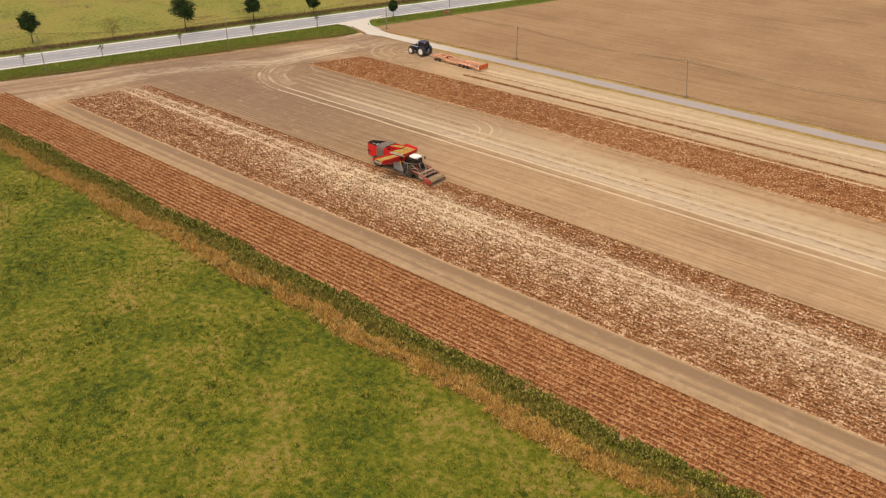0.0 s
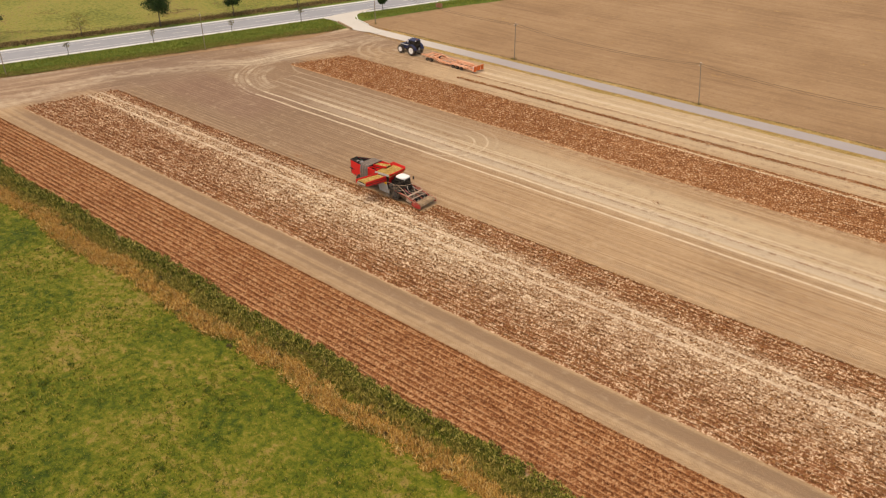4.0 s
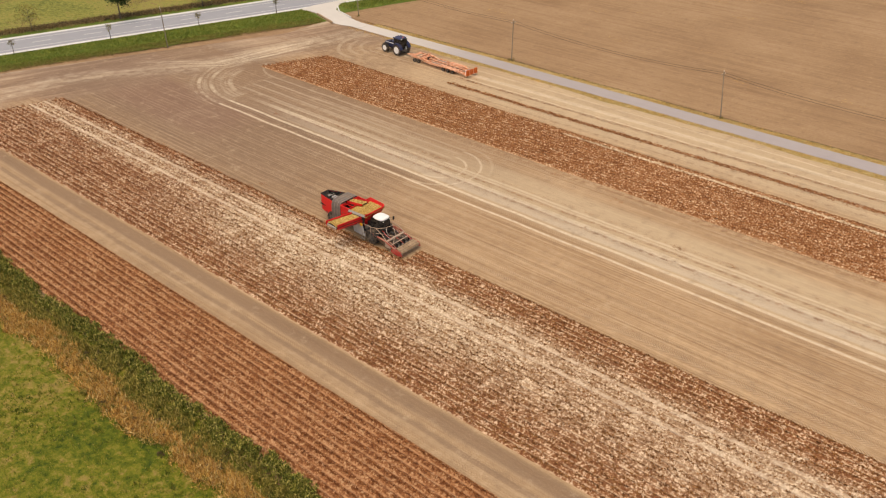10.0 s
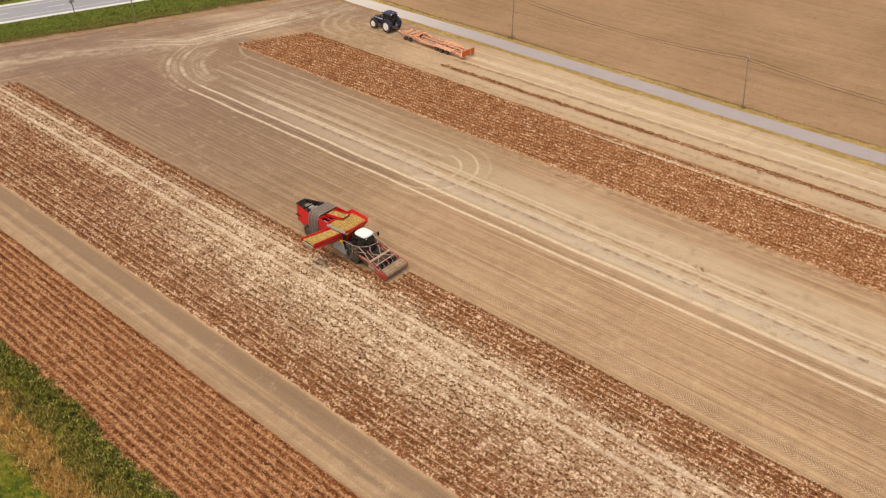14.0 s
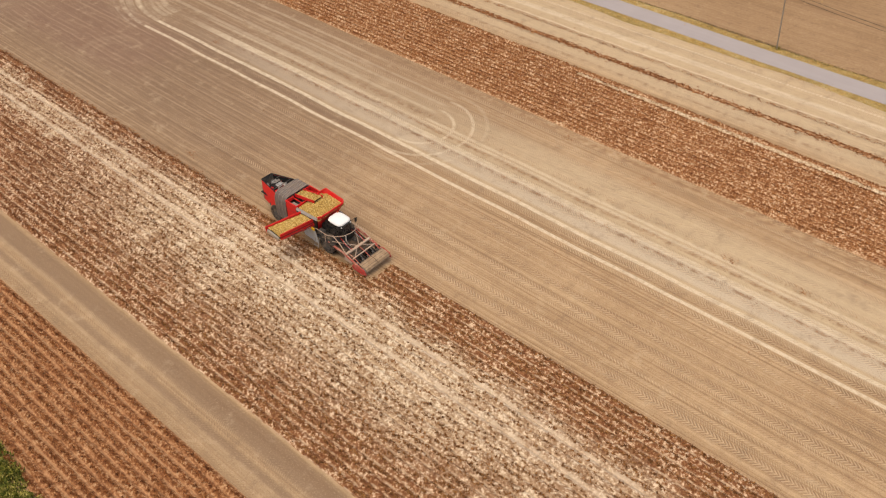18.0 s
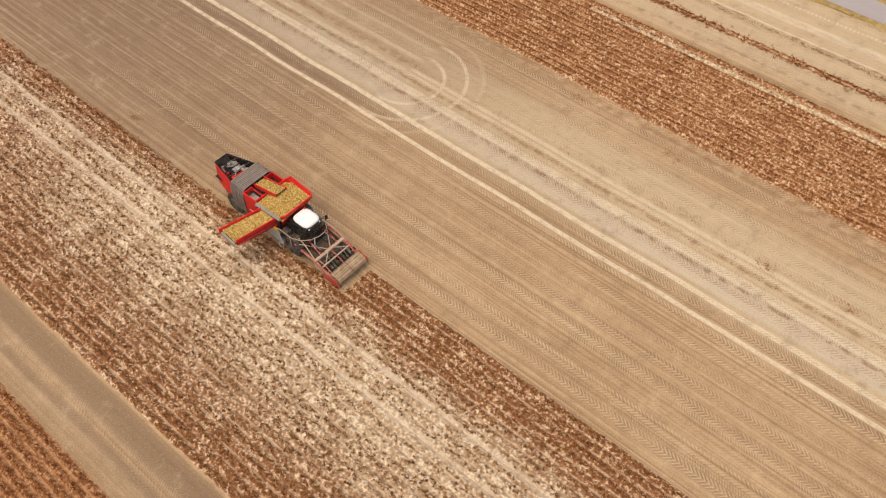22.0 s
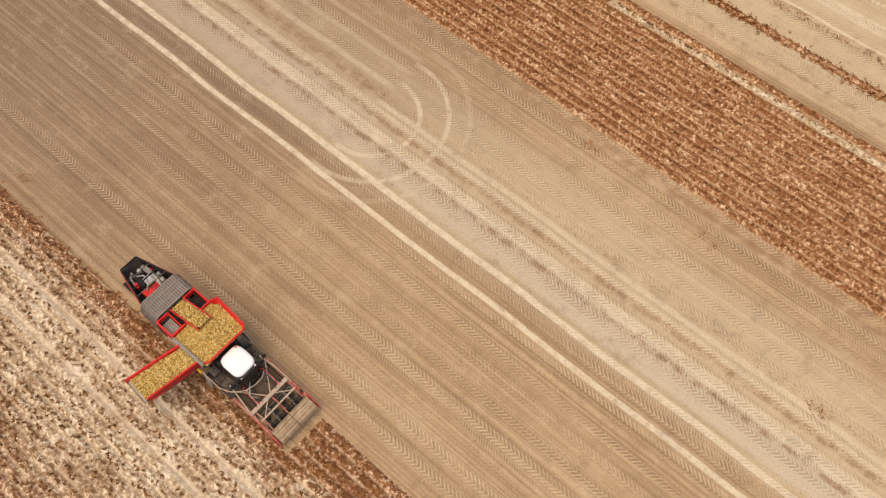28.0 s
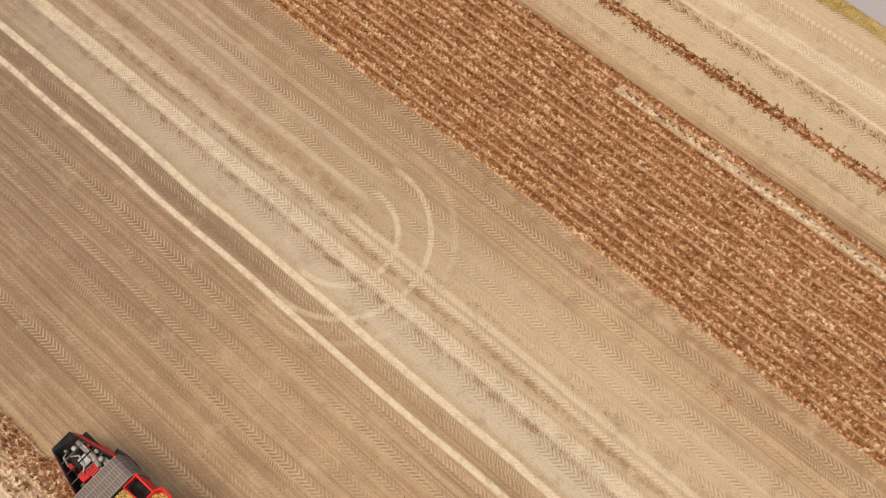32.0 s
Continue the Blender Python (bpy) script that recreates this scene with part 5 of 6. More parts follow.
# ---- tractor and low loader by the farm track ----
def tractor(m):
    t = thing("tractor", m, "dark blue tractor with white wheel rims parked on soil", "tractor")
    for y in (-0.95, 0.95):
        wheel(t, 0.0, y, 0.92, 0.62, 0.62, PALE_RIM)
        wheel(t, 2.85, y, 0.72, 0.5, 0.62, PALE_RIM, 18)
    part("axle_housing", boxed((-0.35, 3.2, -0.3, 0.3, 0.65, 1.05), (-0.15, 0.15, -0.85, 0.85, 0.8, 1.1), (2.72, 2.98, -0.8, 0.8, 0.6, 0.85)), BLACK, t)
    part("bonnet", prism(bmesh.new(), [(1.25, 1.0), (1.25, 1.95), (2.4, 1.85), (3.3, 1.65), (3.5, 1.4), (3.5, 0.95), (2.5, 0.9)], -0.42, 0.42), BLUE, t)
    part("grille", boxed((3.48, 3.54, -0.34, 0.34, 1.0, 1.5)), BLACK, t)
    part("weight_block", boxed((3.55, 3.95, -0.45, 0.45, 0.6, 1.05), bevel=0.06), BLUE, t)
    bm = bmesh.new()
    a = [bm.verts.new(v) for v in ((-0.45, -0.78, 1.25), (1.25, -0.6, 1.25), (1.25, 0.6, 1.25), (-0.45, 0.78, 1.25))]
    b = [bm.verts.new(v) for v in ((-0.5, -0.78, 2.62), (1.0, -0.68, 2.62), (1.0, 0.68, 2.62), (-0.5, 0.78, 2.62))]
    for k in range(4):
        bm.faces.new((a[k], a[(k + 1) % 4], b[(k + 1) % 4], b[k]))
    bm.faces.new(b)
    cab = part("cab", bm, GLASS, t)
    for s in (-1, 1):
        for x, y, u, v in ((-0.45, 0.78, -0.5, 0.78), (1.25, 0.6, 1.0, 0.68), (0.35, 0.7, 0.3, 0.74)):
            part("pillar", tubes([[(x, s * y, 1.25), (u, s * v, 2.62)]], 0.045, 6), BLACK, cab)
        part("fender", prism(bmesh.new(), [(-1.0, 1.1), (-0.75, 1.65), (-0.2, 2.0), (0.4, 1.95), (0.85, 1.5), (0.8, 1.4), (0.35, 1.83), (-0.2, 1.88), (-0.65, 1.57), (-0.9, 1.1)], s * 0.95 - 0.3, s * 0.95 + 0.3), BLUE, t)
        part("front_fender", prism(bmesh.new(), [(2.2, 1.2), (2.45, 1.48), (2.9, 1.56), (3.3, 1.42), (3.3, 1.38), (2.9, 1.5), (2.48, 1.43), (2.24, 1.17)], s * 0.95 - 0.24, s * 0.95 + 0.24), BLACK, t)
        part("work_light", boxed((0.95, 1.05, s * 0.55 - 0.1, s * 0.55 + 0.1, 2.66, 2.84)), WHITE, cab)
    part("roof", boxed((-0.65, 1.2, -0.85, 0.85, 2.62, 2.8), bevel=0.09), BLUE, cab)
    for s in (-1, 1):
        part("rear_light", boxed((-0.72, -0.62, s * 0.6 - 0.12, s * 0.6 + 0.12, 2.66, 2.8)), WHITE, cab)
        part("mirror", boxed((1.15, 1.22, s * 1.15 - 0.12, s * 1.15 + 0.12, 2.0, 2.45)), BLACK, cab)
        part("mirror_arm", tubes([[(1.05, s * 0.66, 2.5), (1.18, s * 1.15, 2.5), (1.18, s * 1.15, 2.4)]], 0.025, 6), BLACK, cab)
        part("headlight", boxed((3.44, 3.53, s * 0.28 - 0.1, s * 0.28 + 0.1, 1.42, 1.56)), WHITE, t)
        part("bonnet_stripe", boxed((1.4, 3.2, s * 0.425 - 0.006, s * 0.425 + 0.006, 1.5, 1.62), bevel=0), PALE_RIM, t)
        part("step", boxed((0.75, 1.15, s * 0.7 - 0.12, s * 0.7 + 0.12, 0.55, 0.6), (0.8, 1.15, s * 0.66 - 0.12, s * 0.66 + 0.12, 0.85, 0.9)), BLACK, t)
    part("beacon", disc(bmesh.new(), -0.4, 0.0, 2.86, 0.08, 0.1, 10), ORANGE_BRIGHT, cab)
    part("exhaust", tubes([[(1.4, -0.55, 1.6), (1.4, -0.6, 2.3), (1.35, -0.62, 2.75)]], 0.07), DARK, t)
    part("drawbar", boxed((-1.3, -0.3, -0.1, 0.1, 0.5, 0.62), (-0.9, -0.4, -0.45, 0.45, 0.6, 0.85)), DARK, t)
    return t


def low_loader(m):
    w = thing("low_loader_trailer", m, "empty orange low-loader trailer with raised rear ramps", "trailer")
    part("drawbar", tubes([[(0, 0, 0.6), (-2.6, -0.75, 0.95)], [(0, 0, 0.6), (-2.6, 0.75, 0.95)], [(-1.4, -0.4, 0.8), (-1.4, 0.4, 0.8)]], 0.11), ORANGE, w)
    for s in (-1, 1):
        part("front_rail", boxed((-5.9, -2.4, s * 1.1 - 0.14, s * 1.1 + 0.14, 1.0, 1.36)), ORANGE, w)
        part("gooseneck", prism(bmesh.new(), [(-5.4, 1.0), (-5.4, 1.42), (-6.0, 1.44), (-8.0, 0.98), (-8.0, 0.55), (-7.6, 0.55)], s * 1.1 - 0.16, s * 1.1 + 0.16), ORANGE, w)
        part("bed_beam", prism(bmesh.new(), [(-7.9, 0.5), (-7.9, 0.95), (-10.6, 0.95), (-11.2, 1.16), (-15.4, 1.16), (-16.2, 0.95), (-17.4, 0.9), (-17.4, 0.6), (-10.8, 0.55)], s * 0.98 - 0.14, s * 0.98 + 0.14), ORANGE, w)
        part("outer_rail", boxed((-10.7, -7.6, s * 1.36 - 0.07, s * 1.36 + 0.07, 0.7, 0.96)), ORANGE, w)
        part("inner_beam", boxed((-17.2, -6.0, s * 0.4 - 0.1, s * 0.4 + 0.1, 0.7, 0.98)), ORANGE, w)
        part("wheel_cover", prism(bmesh.new(), [(-15.6, 0.98), (-15.2, 1.1), (-11.4, 1.1), (-11.0, 0.98), (-11.4, 1.04), (-15.2, 1.04)], s * 1.32 - 0.2, s * 1.32 + 0.2), ORANGE, w)
        part("tail_slope", slabs(0.14, [(-17.3, s * 0.9 - 0.45, 0.94), (-17.3, s * 0.9 + 0.45, 0.94), (-18.5, s * 0.9 + 0.45, 0.6), (-18.5, s * 0.9 - 0.45, 0.6)]), ORANGE, w)
        for x in (-3.6, -4.8):
            wheel(w, x, s * 1.2, 0.42, 0.34, 0.5, DARK, 12)
        for x in (-11.9, -13.2, -14.5):
            wheel(w, x, s * 1.22, 0.42, 0.34, 0.5, DARK, 12)
        part("chain_box", boxed((-6.6, -6.0, s * 0.75 - 0.2, s * 0.75 + 0.2, 1.2, 1.62)), ORANGE, w)
    part("front_axle", boxed((-3.68, -3.52, -1.2, 1.2, 0.4, 0.55), (-4.88, -4.72, -1.2, 1.2, 0.4, 0.55)), DARK, w)
    part("rear_axle", boxed((-11.98, -11.82, -1.2, 1.2, 0.4, 0.55), (-13.28, -13.12, -1.2, 1.2, 0.4, 0.55), (-14.58, -14.42, -1.2, 1.2, 0.4, 0.55)), DARK, w)
    part("front_deck", boxed((-5.9, -5.0, -1.2, 1.2, 1.24, 1.36), (-3.4, -2.5, -1.2, 1.2, 1.24, 1.36), (-4.4, -4.1, -1.2, 1.2, 1.24, 1.36)), ORANGE, w)
    part("winch_frame", tubes([[(-5.2, -1.0, 1.3), (-5.7, -1.0, 1.95), (-5.7, 1.0, 1.95), (-5.2, 1.0, 1.3)], [(-5.7, -0.3, 1.95), (-5.0, -0.3, 1.3)], [(-5.7, 0.3, 1.95), (-5.0, 0.3, 1.3)]], 0.07), ORANGE, w)
    for x in (-7.9, -9.2, -10.6, -11.5, -12.55, -13.85, -15.1, -16.6):
        part("cross_member", boxed((x - 0.08, x + 0.08, -1.36, 1.36, 0.72, 0.97)), ORANGE, w)
    for s in (-1, 1):
        part("side_plank", boxed((-10.6, -8.0, s * 0.7 - 0.15, s * 0.7 + 0.15, 0.97, 1.03)), WOOD, w)
        part("bogie_deck", boxed((-15.2, -11.4, s * 0.7 - 0.16, s * 0.7 + 0.16, 1.0, 1.07)), ORANGE, w)
        for x in (-8.4, -9.4, -10.4, -16.2):
            part("stake_pocket", boxed((x - 0.09, x + 0.09, s * 1.4 - 0.06, s * 1.4 + 0.06, 0.72, 1.12)), ORANGE, w)
        part("ramp_ram", tubes([[(-16.6, s * 0.55, 0.95), (-18.2, s * 0.6, 1.45)]], 0.06, 8), STEEL, w)
    for y in (-0.95, 0.0, 0.95):
        part("ramp", boxed((-18.5, -18.3, y - 0.36, y + 0.36, 0.55, 1.8), bevel=0.02), ORANGE_BRIGHT, w, "upright orange loading ramp")
    part("tow_lamp", boxed((-18.3, -18.1, 1.2, 1.3, 0.9, 1.9)), WHITE, w)
    return w


tractor(pose(-74.75, 61.75, 0, 0, 0, 178) @ Matrix.Scale(1.16, 4))
low_loader(pose(-73.0, 61.6, 0, 0, 0, 177.5) @ Matrix.Diagonal((0.89, 1.1, 0.78, 1.0)))


# ---- poles and wires ----
def utility_pole(m, height, lean=0.0):
    p = thing("utility_pole", m, "weathered wooden utility pole in the verge", "pole", "utility poles")
    part("post", tubes([[(0, 0, -0.3), (lean * 0.5, 0, height * 0.5), (lean, 0, height)]], [0.1, 0.085, 0.07], 10), WOOD, p)
    part("crossarm", boxed((lean - 0.05, lean + 0.05, -0.55, 0.55, height - 0.5, height - 0.38)), WOOD, p)
    for y in (-0.48, 0.0, 0.48):
        top = height - 0.38 if y else height
        part("insulator", tubes([[(lean, y, top), (lean, y, top + 0.07), (lean, y, top + 0.14)]], [0.03, 0.05, 0.025], 8), WHITE, p)
    return p


TRACK_POLES = [(-99.2, 74.0, 9.0, 0.0), (-56.4, 72.5, 7.65, 0.1), (-14.1, 72.1, 7.6, -0.8), (28.5, 71.8, 7.6, 0.0), (71.0, 71.5, 7.6, 0.0)]   # x, y, height, lean
ROAD_POLES = [(-146.0, -38.4, 9.0, 0.0), (-129.3, -1.8, 9.05, 0.0), (-112.8, 34.8, 7.9, 0.0), (-99.2, 74.0, 9.0, 0.0)]
for x, y, z, lean in TRACK_POLES:
    utility_pole(pose(x, y, 0, 0, 0, -4), z, lean)
for x, y, z, lean in ROAD_POLES[:-1]:
    utility_pole(pose(x, y, 0, 0, 0, 70), z, -0.15)


def wires(poles):
    for (xa, ya, za, la), (xb, yb, zb, lb) in zip(poles, poles[1:]):
        xa, xb = xa + la, xb + lb
        side = Vector((yb - ya, xa - xb, 0)).normalized()
        for off in (-0.48, 0.48):
            pts = [(xa + (xb - xa) * k / 14 + side.x * off, ya + (yb - ya) * k / 14 + side.y * off, za - 0.3 + (zb - za) * k / 14 - 1.0 * 4 * (k / 14) * (1 - k / 14)) for k in range(15)]
            bm = tubes([pts], 0.02, 4)
            me = bpy.data.meshes.new("wire")
            bm.to_mesh(me)
            bm.free()
            me.materials.append(BLACK)
            tagged(new("overhead_wire", me), "thin dark overhead wire hung between poles", "wire", "overhead wires")


wires(TRACK_POLES)
wires(ROAD_POLES)


# ---- trees ----
BARK = paint_material("grey_bark", (0.12, 0.09, 0.065), 0.9, 0.4, dust_colour=(0.2, 0.17, 0.13), bump=0.02)
LEAF_DARK = leaf_material("dark_leaves", ((0.0, (0.012, 0.028, 0.008)), (0.5, (0.028, 0.06, 0.014)), (1.0, (0.06, 0.1, 0.02))))
LEAF_YELLOW = leaf_material("yellowing_leaves", ((0.0, (0.1, 0.11, 0.02)), (0.5, (0.2, 0.17, 0.035)), (1.0, (0.32, 0.22, 0.06))))


def tree(m, height, trunk, crown, count, leaf, seed, material, label, group):
    """trunk: clear height; crown: its radius; count: leaves."""
    r = np.random.RandomState(seed)
    t = thing("roadside_tree", m, label, "tree", group)
    wood = bmesh.new()
    thick = 0.022 * height
    tube(wood, [(0, 0, -0.2), (0.04, 0.02, trunk * 0.5), (0.0, 0.06, trunk), (0.08, 0.0, height * 0.85)], [thick, thick * 0.75, thick * 0.6, 0.02], 8)
    tips = []
    for k in range(13):
        a, z = k * 2.4 + r.uniform(-0.3, 0.3), trunk * 0.9 + (height * 0.78 - trunk * 0.9) * k / 12
        reach = crown * (0.95 - 0.45 * abs(k / 12 - 0.35)) * r.uniform(0.75, 1.1)
        tip = Vector((math.cos(a) * reach, math.sin(a) * reach, z + reach * r.uniform(0.25, 0.7)))
        tube(wood, [(0, 0.03, z), tip * 0.5 + Vector((0, 0, z * 0.5 + 0.05)), tip], [thick * 0.35, thick * 0.2, 0.012], 5)
        tips += [tip, tip * 0.6 + Vector((0, 0, z * 0.4))]
    tips.append(Vector((0.08, 0, height * 0.92)))
    part("trunk", wood, BARK, t)
    mid = np.array([tuple(p) for p in tips])
    c = mid[r.randint(0, len(mid), count)] + r.normal(0, crown * 0.21, (count, 3)) * np.array([1, 1, 0.85])
    u = r.normal(0, 1, (count, 3))
    u /= np.linalg.norm(u, axis=1)[:, None]
    w = np.cross(u, r.normal(0, 1, (count, 3)))
    w /= np.linalg.norm(w, axis=1)[:, None]
    s = leaf * r.uniform(0.6, 1.4, (count, 1))
    v = np.stack([c - u * s, c + w * s * 0.55, c + u * s, c - w * s * 0.55], 1).reshape(-1, 3)
    stuff_part("crown", v, np.arange(4 * count).reshape(-1, 4), material, t)
    return t


for k, (x, y, h, c) in enumerate(((-156.6, 8.3, 7.9, 1.9), (-136.8, 39.0, 8.7, 2.9), (-131.5, 56.5, 7.1, 1.8), (-124.0, 71.0, 6.8, 1.6), (-107.0, 84.5, 4.5, 1.0), (-164.0, -29.0, 7.7, 1.9))):
    tree(pose(x, y, 0, 0, 0, 50 * k), h, h * 0.42, c, 4400, 0.2, 40 + k, LEAF_DARK, "young dark-green roadside tree with a rounded crown", "trees along the road")
for k, (x, y, h) in enumerate(((-139.7, -1.9, 3.2), (-132.0, 13.1, 3.4), (-125.5, 30.0, 3.9), (-119.2, 46.8, 3.6), (-114.0, 63.4, 4.5), (-103.0, 103.0, 3.4))):
    tree(pose(x, y, 0, 0, 0, 70 * k), h, h * 0.55, 0.65, 130, 0.11, 60 + k, LEAF_YELLOW, "slender sapling with sparse yellow leaves", "saplings along the road")
tree(pose(-143.5, 22.5, 0), 5.7, 1.2, 2.4, 700, 0.12, 71, LEAF_YELLOW, "nearly bare young tree by the ditch", "trees along the road")

# ---- junction, road markings, ditch hedge ----
apron = [(-112.6, 68.7), (-110.2, 69.3), (-108.0, 69.3), (-105.9, 68.4), (-103.9, 67.8), (-99.7, 66.6), (-96.9, 66.8), (-92.5, 68.2), (-92.5, 70.4), (-96.6, 71.0), (-99.9, 71.8), (-104.4, 73.1), (-106.4, 74.1), (-107.8, 75.8), (-109.1, 78.1), (-109.6, 81.5), (-110.0, 84.5), (-111.0, 80.0), (-112.6, 73.0)]
bm = bmesh.new()
slab(bm, [(x, y, 0.075) for x, y in apron], 0.03)
me = bpy.data.meshes.new("apron")
bm.to_mesh(me)
bm.free()
me.materials.append(APRON)
structure("road_apron", me, "pale concrete entrance where the track meets the road", "road")


def low_wall(name, x0, y0, x1, y1, thick, height, material, label):
    way = Vector((x1 - x0, y1 - y0, 0))
    turn = Matrix.Translation((x0, y0, 0)) @ Matrix.Rotation(math.atan2(way.y, way.x), 4, "Z")
    wall = bmesh.new()
    box(wall, 0, way.length, -thick / 2, thick / 2, -0.1, height, 0.03, turn)
    wall_mesh = bpy.data.meshes.new(name)
    wall.to_mesh(wall_mesh)
    wall.free()
    wall_mesh.materials.append(material)
    return structure(name, wall_mesh, label, "kerb")


low_wall("culvert_headwall", -106.5, 68.6, -99.4, 66.4, 0.3, 0.5, MAT, "low brown headwall at the end of the verge")
low_wall("kerb_north", -104.5, 73.3, -99.3, 71.8, 0.25, 0.3, CONCRETE, "pale concrete kerb round the grass corner")
low_wall("kerb_corner", -107.5, 75.6, -104.5, 73.3, 0.25, 0.3, CONCRETE, "pale concrete kerb round the grass corner")


def stripe(y0, y1, off, half):
    v, f = sheet(max(2, int((y1 - y0) / 10)), 1, lambda u, w: (road_x(y0 + (y1 - y0) * u, off - half + 2 * half * w), y0 + (y1 - y0) * u, 0.068 + 0 * u))
    return v, f


for off in (3.0, 10.2):
    structure("road_edge_line", mesh_of("edge_line", *stripe(-200, 260, off, 0.09), WHITE_LINE), "white painted edge line on the road", "road marking")
dash = mesh_of("dash", *stripe(0, 3.4, 6.6, 0.1), WHITE_LINE)
for k in range(-16, 30):
    ob = tagged(new("centre_dash", dash), "white painted centre dash on the asphalt", "road marking", "centre dashes", "structure")
    ob.location = (0.355 * 9.4 * k, 9.4 * k, 0)

WEED = leaf_material("green_weeds", ((0.0, (0.035, 0.05, 0.006)), (0.4, (0.1, 0.115, 0.012)), (0.7, (0.25, 0.23, 0.035)), (1.0, (0.55, 0.46, 0.14))))
DRY = leaf_material("dry_grass", ((0.0, (0.17, 0.08, 0.022)), (0.4, (0.5, 0.26, 0.06)), (0.8, (0.66, 0.41, 0.11)), (1.0, (0.74, 0.58, 0.28))))
HEDGE = leaf_material("brown_ditch_growth", ((0.0, (0.03, 0.028, 0.012)), (0.5, (0.09, 0.06, 0.025)), (1.0, (0.2, 0.14, 0.06))))
TUFT = leaf_material("pasture_tufts", ((0.0, (0.05, 0.078, 0.006)), (0.45, (0.11, 0.138, 0.009)), (0.75, (0.22, 0.21, 0.02)), (1.0, (0.4, 0.3, 0.08))))
DITCH = leaf_material("brown_bank_growth", ((0.0, (0.07, 0.05, 0.02)), (0.5, (0.2, 0.135, 0.055)), (1.0, (0.36, 0.25, 0.1))))
SOFT_GRASS = leaf_material("soft_yellow_grass", ((0.0, (0.17, 0.165, 0.03)), (0.5, (0.25, 0.23, 0.045)), (1.0, (0.33, 0.28, 0.08))))
VERGE_GRASS = leaf_material("fresh_verge_grass", ((0.0, (0.07, 0.12, 0.012)), (0.5, (0.16, 0.21, 0.024)), (1.0, (0.3, 0.28, 0.06))))
BANK = leaf_material("fading_bank_grass", ((0.0, (0.1, 0.085, 0.02)), (0.5, (0.2, 0.165, 0.035)), (1.0, (0.42, 0.31, 0.1))))
TUFT_DARK = leaf_material("dark_tufts", ((0.0, (0.03, 0.05, 0.005)), (1.0, (0.085, 0.12, 0.012))))


def road_belt(y0, y1, off, half):
    def place(r, n):
        y = r.uniform(y0, y1, n)
        x = road_x(y, off + r.normal(0, half * 0.5, n).clip(-half, half))
        clear = (off > 0) | (y < 68.8 - 0.41 * (x + 108.4)) | (y > 76.6 - 0.355 * (x + 107.4))   # not on the junction
        return np.c_[x, y][clear]
    return place


def bushy(name, seed, count, middle, half, width, height, material, per, blade, label):
    """A belt of low bushes: mounds of leaning leaves and stems."""
    r = np.random.RandomState(seed)
    cx = r.uniform(-125, 60, count)
    cy = middle + wavy(cx, seed, half * 0.3, 4) + r.normal(0, half * 0.5, count).clip(-half, half)
    size = width * r.uniform(0.5, 1.4, count)
    n = count * per
    k = np.repeat(np.arange(count), per)
    rad, a = np.sqrt(r.uniform(0, 1, n)), r.uniform(0, 6.3, n)
    xy = np.c_[cx[k] + rad * np.cos(a) * size[k] * 1.3, cy[k] + rad * np.sin(a) * size[k]]
    z = height * r.uniform(0.6, 1.3, count)[k] * (1 - rad ** 2) * r.uniform(0.5, 1.0, n)
    v, f = blades(r, xy, z, 2, *blade)
    return tagged(new(name, mesh_of(name, v, f, material)), label, "weeds", kind="stuff")


OLIVE = leaf_material("olive_weeds", ((0.0, (0.07, 0.068, 0.012)), (0.45, (0.18, 0.16, 0.024)), (0.8, (0.36, 0.28, 0.06)), (1.0, (0.56, 0.45, 0.14))))
bushy("weed_belt", 51, 1620, -24.1, 0.9, 0.42, 0.7, WEED, 40, (0.3, 0.05, 0.75, 0.05), "belt of bushy green weeds along the field edge")
bushy("olive_weed_belt", 50, 1230, -25.9, 1.2, 0.45, 0.5, OLIVE, 30, (0.42, 0.04, 0.7, 0.06), "olive and yellow weeds in the ditch bank")
bushy("dry_grass_belt", 52, 2230, -27.8, 1.3, 0.6, 0.45, DRY, 36, (0.46, 0.034, 0.8, 0.06), "strip of matted yellow dry grass beside the pasture")
bushy("green_grass_belt", 53, 620, -27.4, 1.9, 0.5, 0.4, OLIVE, 36, (0.36, 0.04, 0.75, 0.06), "green grass tussocks in the dry strip")
bushy("brown_dock_belt", 63, 90, -27.0, 2.0, 0.35, 0.5, HEDGE, 40, (0.2, 0.05, 0.7, 0.05), "scattered brown seeded dock plants")
scattered("pasture_grass", 54, 36000, lambda r, n: np.c_[r.uniform(-110, 34, n), -28 - 48 * r.uniform(0, 1, n) ** 1.1], TUFT, (5, 0.25, 0.045, 0.75, 0.12), "short uneven pasture grass", "grass")


def clumped(r, n):
    c = np.c_[r.uniform(-105, 30, 640), -30 - 44 * r.uniform(0, 1, 640)]
    k = r.randint(0, 640, n)
    return c[k] + r.normal(0, 1, (n, 2)) * r.uniform(0.12, 0.42, 640)[k][:, None] * np.array([1.3, 0.9])


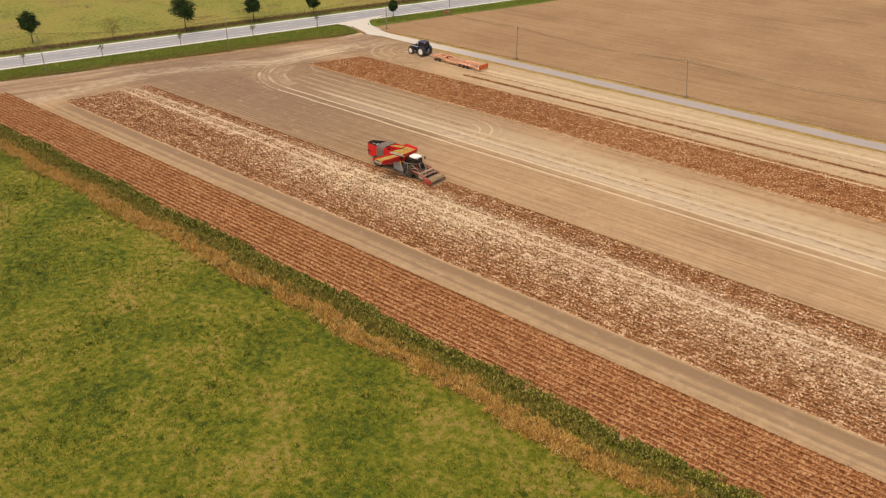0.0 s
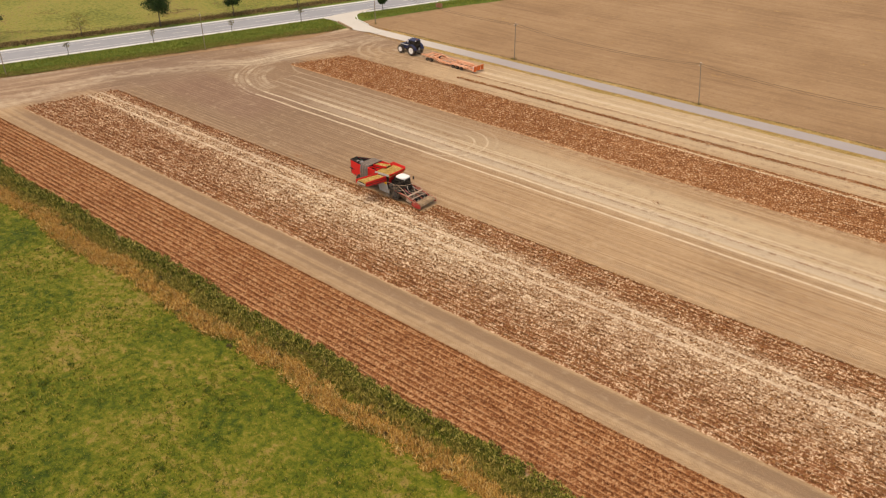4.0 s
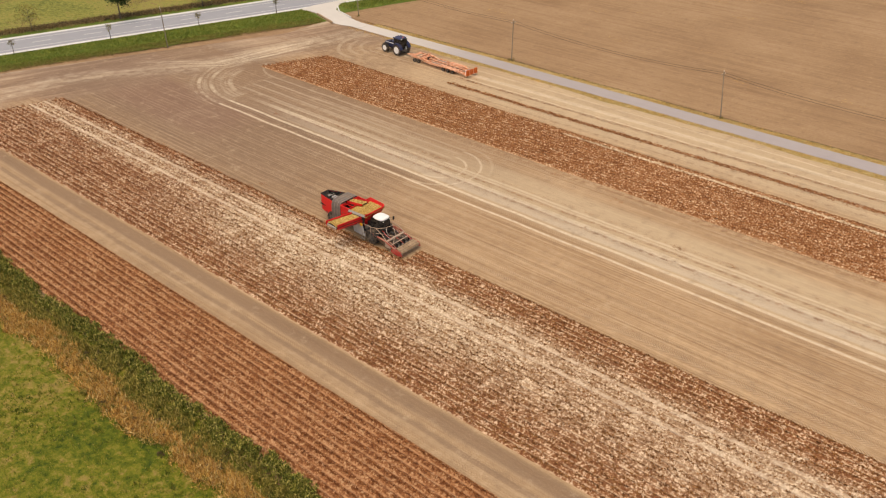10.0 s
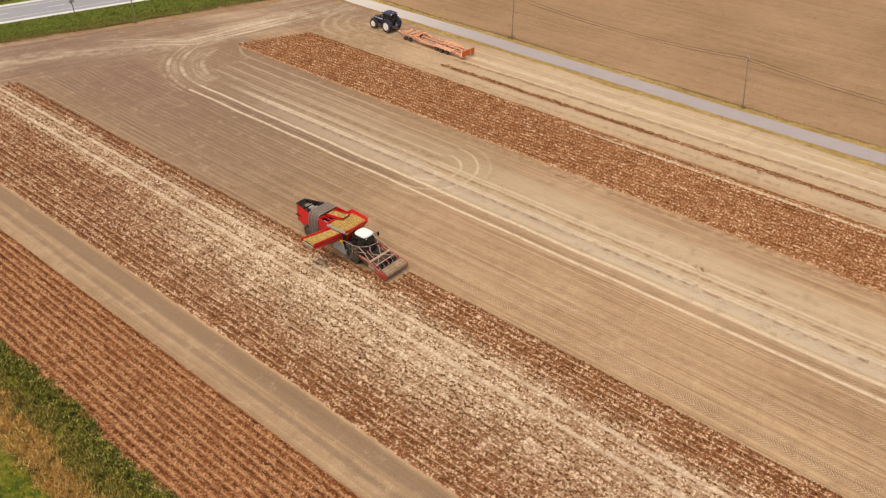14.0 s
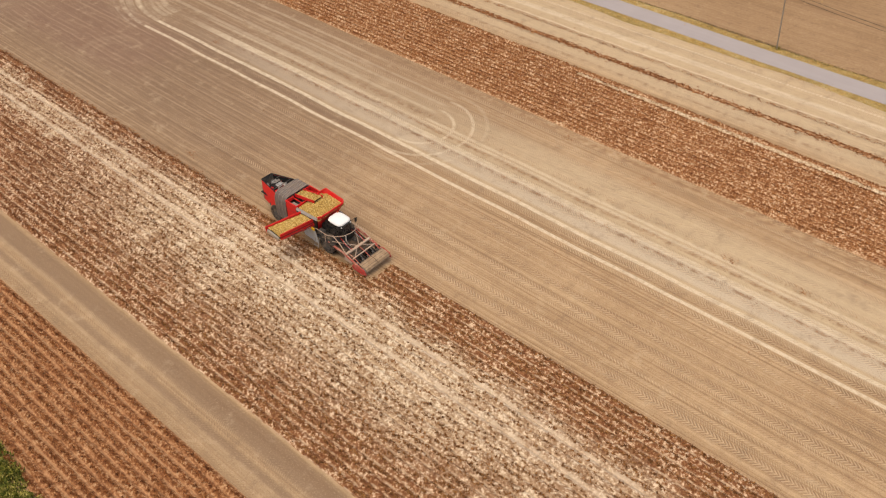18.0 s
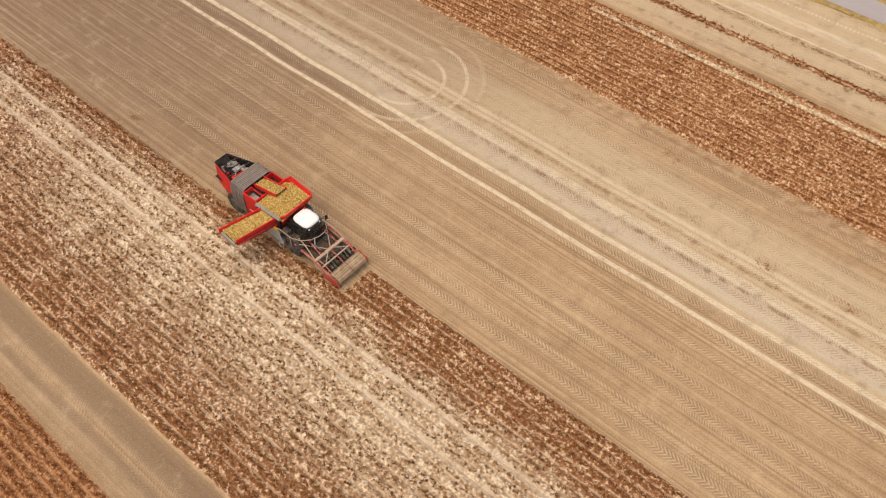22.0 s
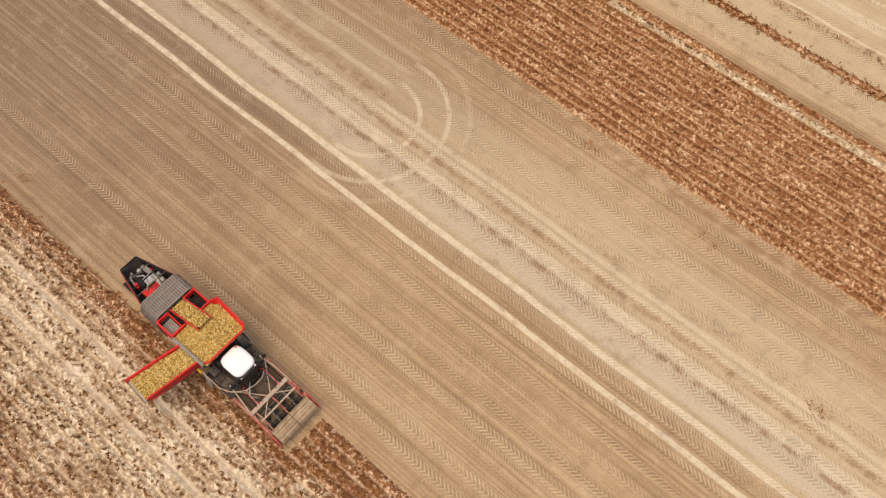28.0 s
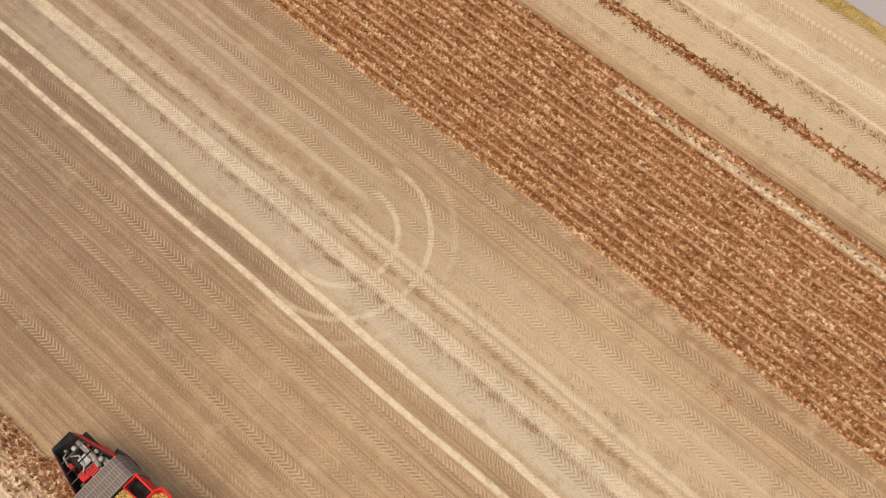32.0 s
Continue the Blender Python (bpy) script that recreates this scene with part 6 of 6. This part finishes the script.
scattered("dark_grass_tufts", 55, 5200, clumped, TUFT_DARK, (6, 0.22, 0.04, 0.8, 0.1), "dark green rank tufts in the pasture", "grass")
scattered("ditch_growth", 56, 6000, road_belt(-60, 120, 18.2, 2.2), DITCH, (9, 0.5, 0.08, 0.8, 0.4), "brown withered growth along the far ditch", "weeds")
scattered("far_meadow_grass", 61, 5000, lambda r, n: (lambda y, d: np.c_[road_x(y, d), y])(r.uniform(-70, 130, n), 20 + 70 * r.uniform(0, 1, n)), SOFT_GRASS, (5, 0.22, 0.09, 1.35, 0.4),
          "rough tussocks of the meadow beyond the road", "grass")
scattered("far_meadow_weeds", 62, 2600, lambda r, n: (lambda c: c[r.randint(0, 60, n)] + r.normal(0, 1.6, (n, 2)))((lambda y, d: np.c_[road_x(y, d), y])(r.uniform(-60, 120, 60), 22 + 55 * r.uniform(0, 1, 60))), DITCH,
          (7, 0.25, 0.09, 1.3, 0.3), "brown withered weed patches in the far meadow", "weeds")


def verge_place(low, high):
    """Anywhere on the near verge: share 0 at the road, 1 at the field."""
    def place(r, n):
        y, s = r.uniform(-60, 69, n), r.uniform(low, high, n)
        x = (1 - s) * road_x(y, -0.3) + s * field_edge(y)
        return np.c_[x, y][y < 68.6 - 0.41 * (x + 108.4)]
    return place


scattered("verge_grass", 57, 12000, verge_place(0.02, 0.9), VERGE_GRASS, (6, 0.28, 0.06, 0.8, 0.2), "rank green grass on the road verge", "grass")
scattered("verge_fringe", 65, 4800, verge_place(0.72, 1.06), BANK, (6, 0.3, 0.05, 0.8, 0.25), "olive and yellow tall grass between verge and field", "grass")
scattered("pole_weeds", 67, 130, lambda r, n: (lambda c: c[r.randint(0, len(c), n)] + r.normal(0, 0.32, (n, 2)))(np.array([p[:2] for p in TRACK_POLES + ROAD_POLES[:-1]])), BANK, (5, 0.35, 0.03, 0.7, 0.1), "withered tall weeds at the foot of the poles", "weeds")
scattered("verge_grass_north", 58, 7000, road_belt(75, 220, -4.2, 4.0), VERGE_GRASS, (6, 0.28, 0.06, 0.8, 0.2), "rank green grass on the road verge", "grass")
scattered("track_verge_grass", 59, 3500, lambda r, n: (lambda x, s: np.c_[x, track_y(x, np.where(s, -0.4, 4.3) + r.normal(0, 0.35, n))])(r.uniform(-95, 45, n), r.uniform(0, 1, n) < 0.5), DRY, (6, 0.13, 0.035, 1.1, 0.2), "dry grass along the farm track", "grass")

# dark tufts added in place of the shade along the last furrow
scattered("furrow_weeds", 66, 2600, lambda r, n: (lambda x: np.c_[x, track_y(x, 5.1 + wavy(x, 21, 0.12, 5) + r.normal(0, 0.1, n))])(r.uniform(-92, 60, n)), DITCH, (4, 0.12, 0.04, 1.0, 0.1), "line of dark brown tufts standing in for the last furrow's shade", "weeds")


def east_clusters(r, n):
    c = np.c_[r.uniform(-80, 120, 90), r.uniform(88, 260, 90)]
    return c[r.randint(0, 90, n)] + r.normal(0, 0.9, (n, 2)) * np.array([1.6, 0.6])


scattered("stubble_clumps", 64, 1100, east_clusters, DRY, (4, 0.16, 0.05, 1.25, 0.2), "pale clumps of old stubble on the harrowed field", "stubble")


def marker_board(m):
    b = thing("marker_board", m, "weathered brown wooden board on posts in the grass verge", "board")
    part("panel", boxed((-0.9, 0.9, -0.05, 0.05, 0.35, 1.5), bevel=0.02), RUST_BOARD, b)
    for x in (-0.75, 0.75):
        part("post", boxed((x - 0.05, x + 0.05, -0.12, -0.05, -0.1, 1.6), bevel=0.01), WOOD, b)
    return b


RUST_BOARD = paint_material("reddish_brown_board", (0.3, 0.13, 0.075), 0.85, 0.6, dust_colour=(0.4, 0.25, 0.16))
marker_board(pose(-96.7, 94.4, 0, 0, 0, 20))
